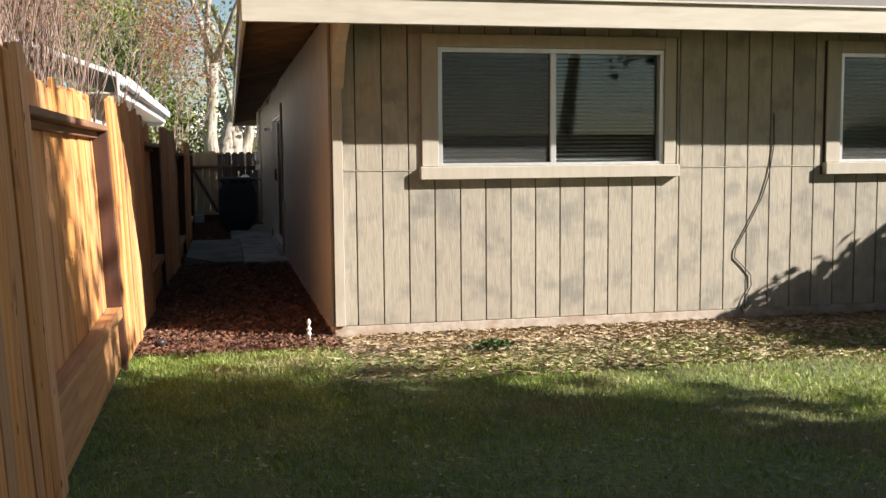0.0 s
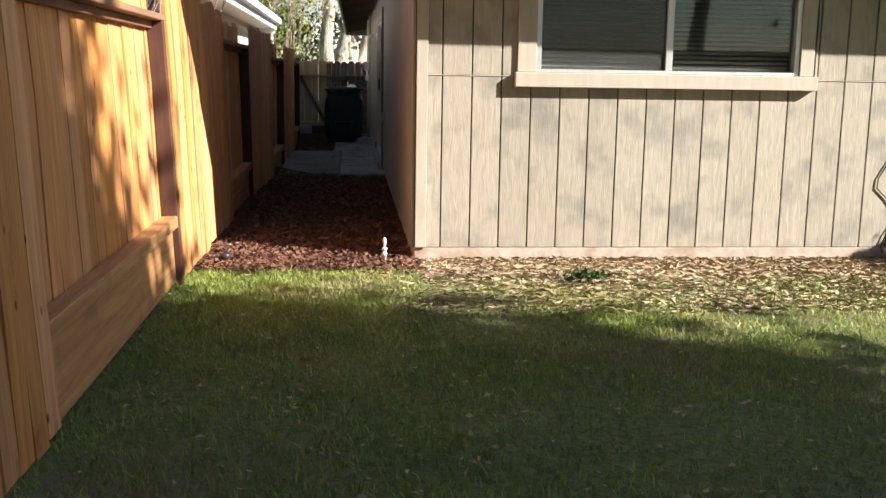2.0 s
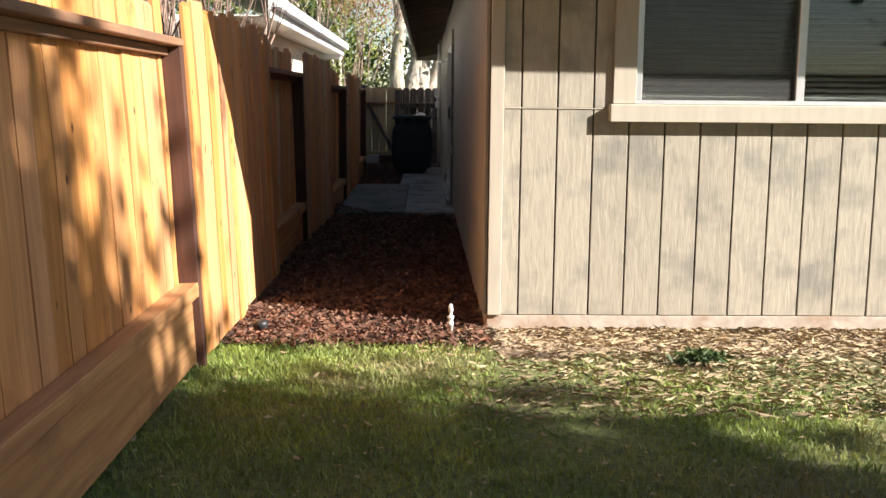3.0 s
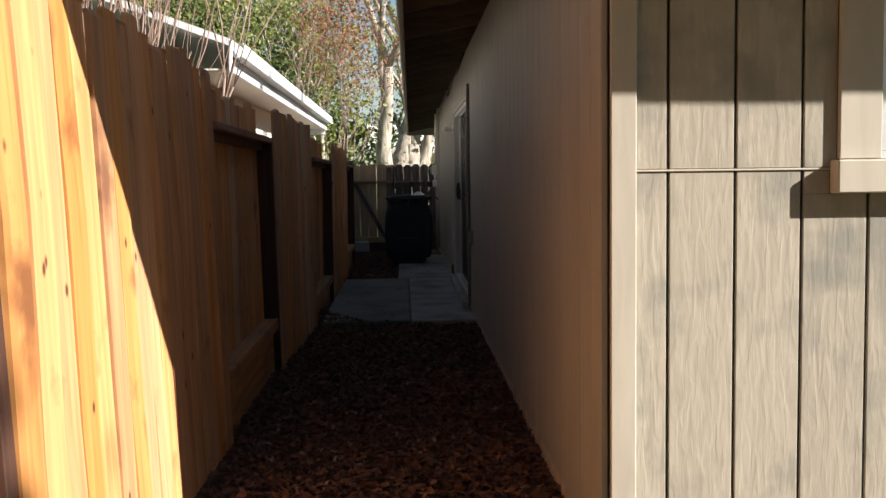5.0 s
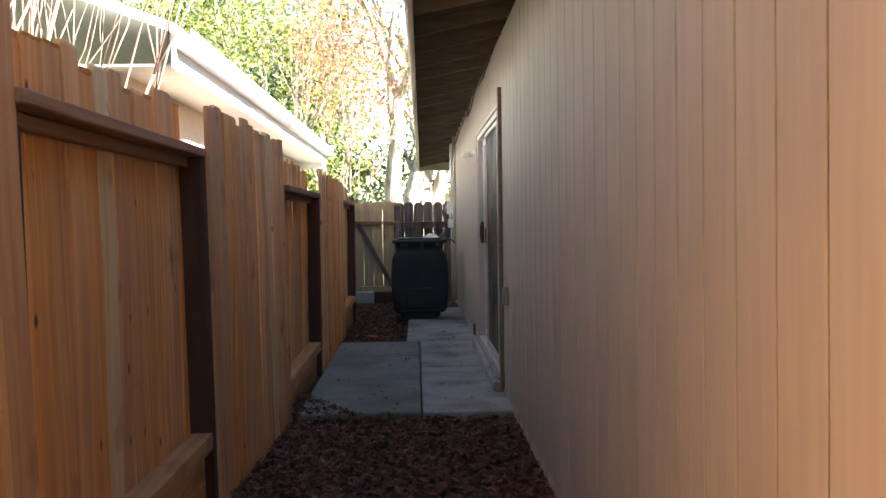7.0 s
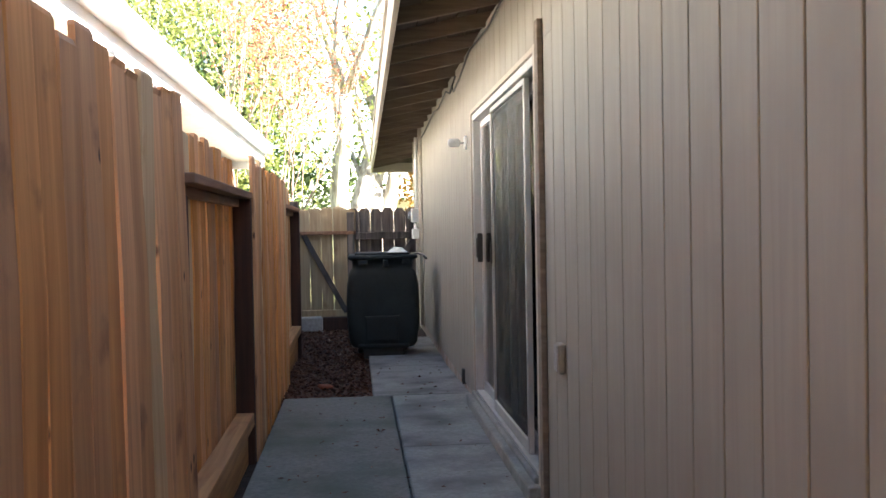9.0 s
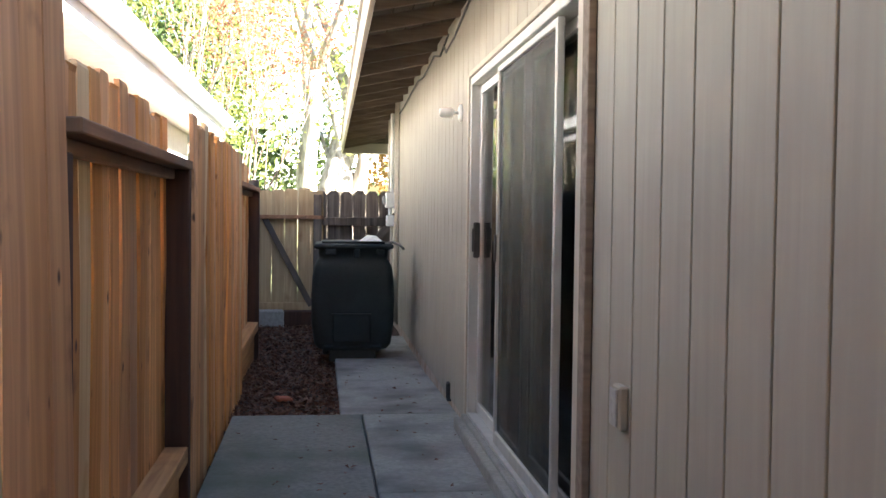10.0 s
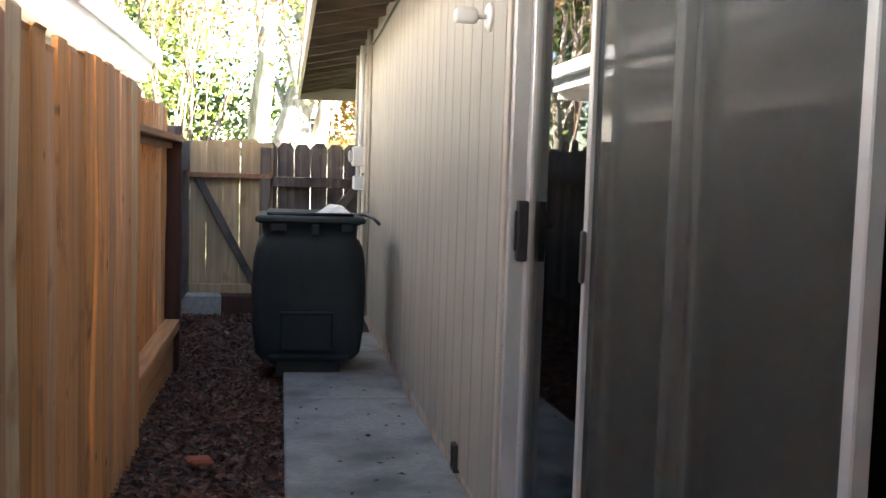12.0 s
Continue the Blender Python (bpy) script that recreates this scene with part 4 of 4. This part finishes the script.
# ---- the cedar fence: bays with boards alternately on this side and the far side ----
def picket_mesh(width, height, thick, ear, seed, mat):
    """A board with clipped top corners, slightly bowed."""
    r = random.Random(seed)
    zs = [0, height * 0.33, height * 0.66, height - ear, height]
    bow = [r.gauss(0, 0.0035) for _ in zs]
    verts, faces = [], []
    for k, z in enumerate(zs):
        w = width / 2 - (ear * 0.8 if k == 4 else 0)
        for sx, sy in ((0, -1), (0, 1), (1, 1), (1, -1)):
            verts.append((bow[k] - sx * thick, sy * w + bow[k] * 0.6, z))
    for k in range(4):
        for i in range(4):
            j = (i + 1) % 4
            faces.append((4 * k + i, 4 * k + j, 4 * k + 4 + j, 4 * k + 4 + i))
    faces += [(3, 2, 1, 0), (16, 17, 18, 19)]
    me = bpy.data.meshes.new("picket")
    me.from_pydata(verts, [], faces)
    me.materials.append(mat)
    me.update()
    return me


PICKETS = [picket_mesh(0.139, 1.75 + 0.02 * math.sin(i * 2.1), 0.017, 0.009 + 0.004 * (i % 3), 100 + i, CEDAR) for i in range(7)]
PALE_PICKETS = [picket_mesh(0.139, 1.75 + 0.02 * i, 0.017, 0.011, 120 + i, CEDAR_PALE) for i in range(2)]
fence = empty("fence")
tagged(fence, "new cedar board fence with boards alternating sides", "fence", kind="structure")
rf = random.Random(9)
# (from, to, proud, foot across, degrees of lean, lift, turn)
BAYS = [(-12.4, -8.2, True, -1.45, 2.8, 0.05, 0), (-8.2, -5.7, False, -1.45, 2.8, 0.05, 0), (-5.7, -3.45, True, -1.45, 2.8, 0.05, 0), (-3.45, -0.75, False, -1.45, 2.8, 0.03, 0),
        (-0.75, 1.68, True, -1.45, 2.2, 0.03, -0.4), (1.68, 3.63, False, -1.435, 1.1, -0.035, 0), (3.63, 5.50, True, -1.433, 0.8, -0.04, -2.2),
        (5.50, 7.43, False, -1.355, 0, -0.12, 0), (7.43, 10.10, True, -1.355, 0, -0.125, 0), (10.10, 12.15, False, -1.365, 0, -0.11, 0)]
for p, q, proud, foot, lean, lift, turn in BAYS:
    bay = empty("fence_bay")
    bay.parent = fence
    bay.matrix_basis = pose(foot, p, lift, 0, -lean, turn) @ Matrix.Translation((0, -p, 0))
    count = round((q - p) / 0.1425)
    for i in range(count):
        ob = new("picket", rf.choice(PALE_PICKETS if rf.random() < 0.07 else PICKETS))
        ob.parent = bay
        depth = 0.0 if proud else -0.10
        y = p + (i + 0.5) * (q - p) / count
        ob.matrix_basis = pose(depth + rf.gauss(0, 0.0022), y, rf.gauss(0.01, 0.009), rf.gauss(0, 0.2), 0, rf.gauss(0, 0.5)) @ Matrix.Diagonal((1, (q - p) / count / 0.1425, 1, 1))
    if not proud:
        box_thing("rail", [(-0.098, p + 0.002, 1.50, -0.06, q - 0.066, 1.54)], RAIL_WOOD, bay, 0.004)
        box_thing("cap_rail", [(-0.098, p + 0.002, 1.541, 0.004, q - 0.002, 1.578)], RAIL_WOOD, bay, 0.004)
        box_thing("bottom_rail", [(-0.098, p + 0.002, 0.33, -0.004, q - 0.002, 0.40)], BASE_WOOD, bay, 0.004)
        box_thing("kickboard", [(-0.060, p + 0.002, 0.0, -0.040, q - 0.002, 0.329)], BASE_WOOD, bay, 0.004)
        box_thing("post", [(-0.098, q - 0.065, -0.05, -0.001, q - 0.001, 1.5405)], CEDAR_DARK, bay, 0.004)
        box_thing("post", [(-0.098, p + 0.001, -0.05, -0.03, p + 0.065, 1.4995)], CEDAR_DARK, bay, 0.004)
    else:
        box_thing("rail", [(-0.06, p + 0.05, 1.50, -0.022, q - 0.05, 1.58), (-0.06, p + 0.05, 0.33, -0.022, q - 0.05, 0.40)], RAIL_WOOD, bay, 0.004)

# old fence run and the gate at its end
old_fence = empty("old_fence", (-1.43, 12.15, -0.12))
tagged(old_fence, "old weathered grey wooden fence run up to the gate", "fence", kind="structure")
box_thing("post", [(-0.06, 0.03, -0.05, 0.05, 0.13, 1.66)], OLD_WOOD, old_fence, 0.006)
old = [picket_mesh(0.138, 1.62 + 0.03 * i, 0.018, 0.04, 200 + i, OLD_WOOD) for i in range(4)]
for i in range(16):
    ob = new("picket", rf.choice(old))
    ob.parent = old_fence
    ob.location = (-0.14, 0.06 + 0.145 * i, 0)
box_thing("rail", [(-0.136, 0.14, 1.36, -0.09, 2.3, 1.45), (-0.136, 0.14, 0.3, -0.09, 2.3, 0.39)], OLD_WOOD, old_fence, 0.004)
GY = 14.4
gate = empty("gate", (-1.165, GY, 0))
tagged(gate, "pale new wood gate with a dark diagonal brace", "gate", kind="structure")
pine = [picket_mesh(0.1395, 1.43 + 0.01 * i, 0.018, 0.022, 300 + i, PINE) for i in range(4)]
for i in range(5):
    ob = new("picket", pine[i % 4])
    ob.parent = gate
    ob.matrix_basis = pose(-0.28 + 0.142 * i, 0.0, 0.07, 0, 0, -90 + rf.gauss(0, 1))
box_thing("top_rail", [(-0.36, -0.062, 1.185, 0.36, -0.003, 1.23)], RAIL_WOOD, gate, 0.004)
box_thing("bottom_rail", [(-0.34, -0.042, 0.18, 0.34, -0.003, 0.26)], PINE, gate, 0.004)
box_thing("batten", [(0.29, -0.03, 0.92, 0.345, -0.003, 1.18)], PINE, gate, 0.004)
brace = box_thing("brace", [(-0.035, -0.042, -0.56, 0.03, -0.004, 0.54)], OLD_WOOD, gate, 0.004)
brace.matrix_basis = pose(-0.03, -0.001, 0.72, 0, -28, 0)
box_thing("hinge_post", [(-0.425, -0.06, -0.1, -0.352, 0.04, 1.50)], OLD_WOOD, gate, 0.005)
oldgate = empty("side_fence", (-0.44, GY, 0))
tagged(oldgate, "old dark dog-eared picket fence beside the gate", "fence", kind="structure")
olds = [picket_mesh(0.1425, 1.485 + 0.02 * math.sin(3 * i), 0.018, 0.045, 400 + i, OLD_WOOD) for i in range(4)]
for i in range(6):
    ob = new("picket", olds[i % 4])
    ob.parent = oldgate
    ob.matrix_basis = pose(-0.40 + 0.145 * i, 0.02, 0.02, 0, 0, -90 + rf.gauss(0, 2))
box_thing("post", [(-0.475, -0.06, -0.05, -0.385, -0.002, 1.46)], OLD_WOOD, oldgate, 0.005)
box_thing("rail", [(-0.38, -0.045, 1.12, 0.40, -0.002, 1.21)], OLD_WOOD, oldgate, 0.005)
box_thing("rail", [(-0.38, -0.045, 0.3, 0.40, -0.002, 0.39)], OLD_WOOD, oldgate, 0.005)
ob = box_thing("brace", [(-0.04, -0.04, -0.5, 0.04, -0.004, 0.5)], OLD_WOOD, oldgate, 0.004)
ob.matrix_basis = pose(0.14, -0.001, 0.85, 0, 38, 0)

# ---- siding boards ----
LOW = 0.10
wall_boards(wall_south, "x", None, LOW, 1.279, 0.18, 0.083, 6.8, [(0.67, 2.82, 1.21, 1.40), (4.10, 6.22, 1.21, 1.40)], SIDING)
wall_boards(wall_south, "x", None, 1.288, WALL_TOP, 0.18, 0.083, 6.8, [(0.69, 2.80, 1.2, 2.32), (4.12, 6.20, 1.2, 2.32)], SIDING)
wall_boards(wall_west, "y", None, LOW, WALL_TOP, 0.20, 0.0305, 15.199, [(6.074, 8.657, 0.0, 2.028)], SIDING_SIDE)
box_thing("plain_siding", [(6.8, -0.014, LOW, 12, 0.0, WALL_TOP)], SIDING, wall_south, 0)
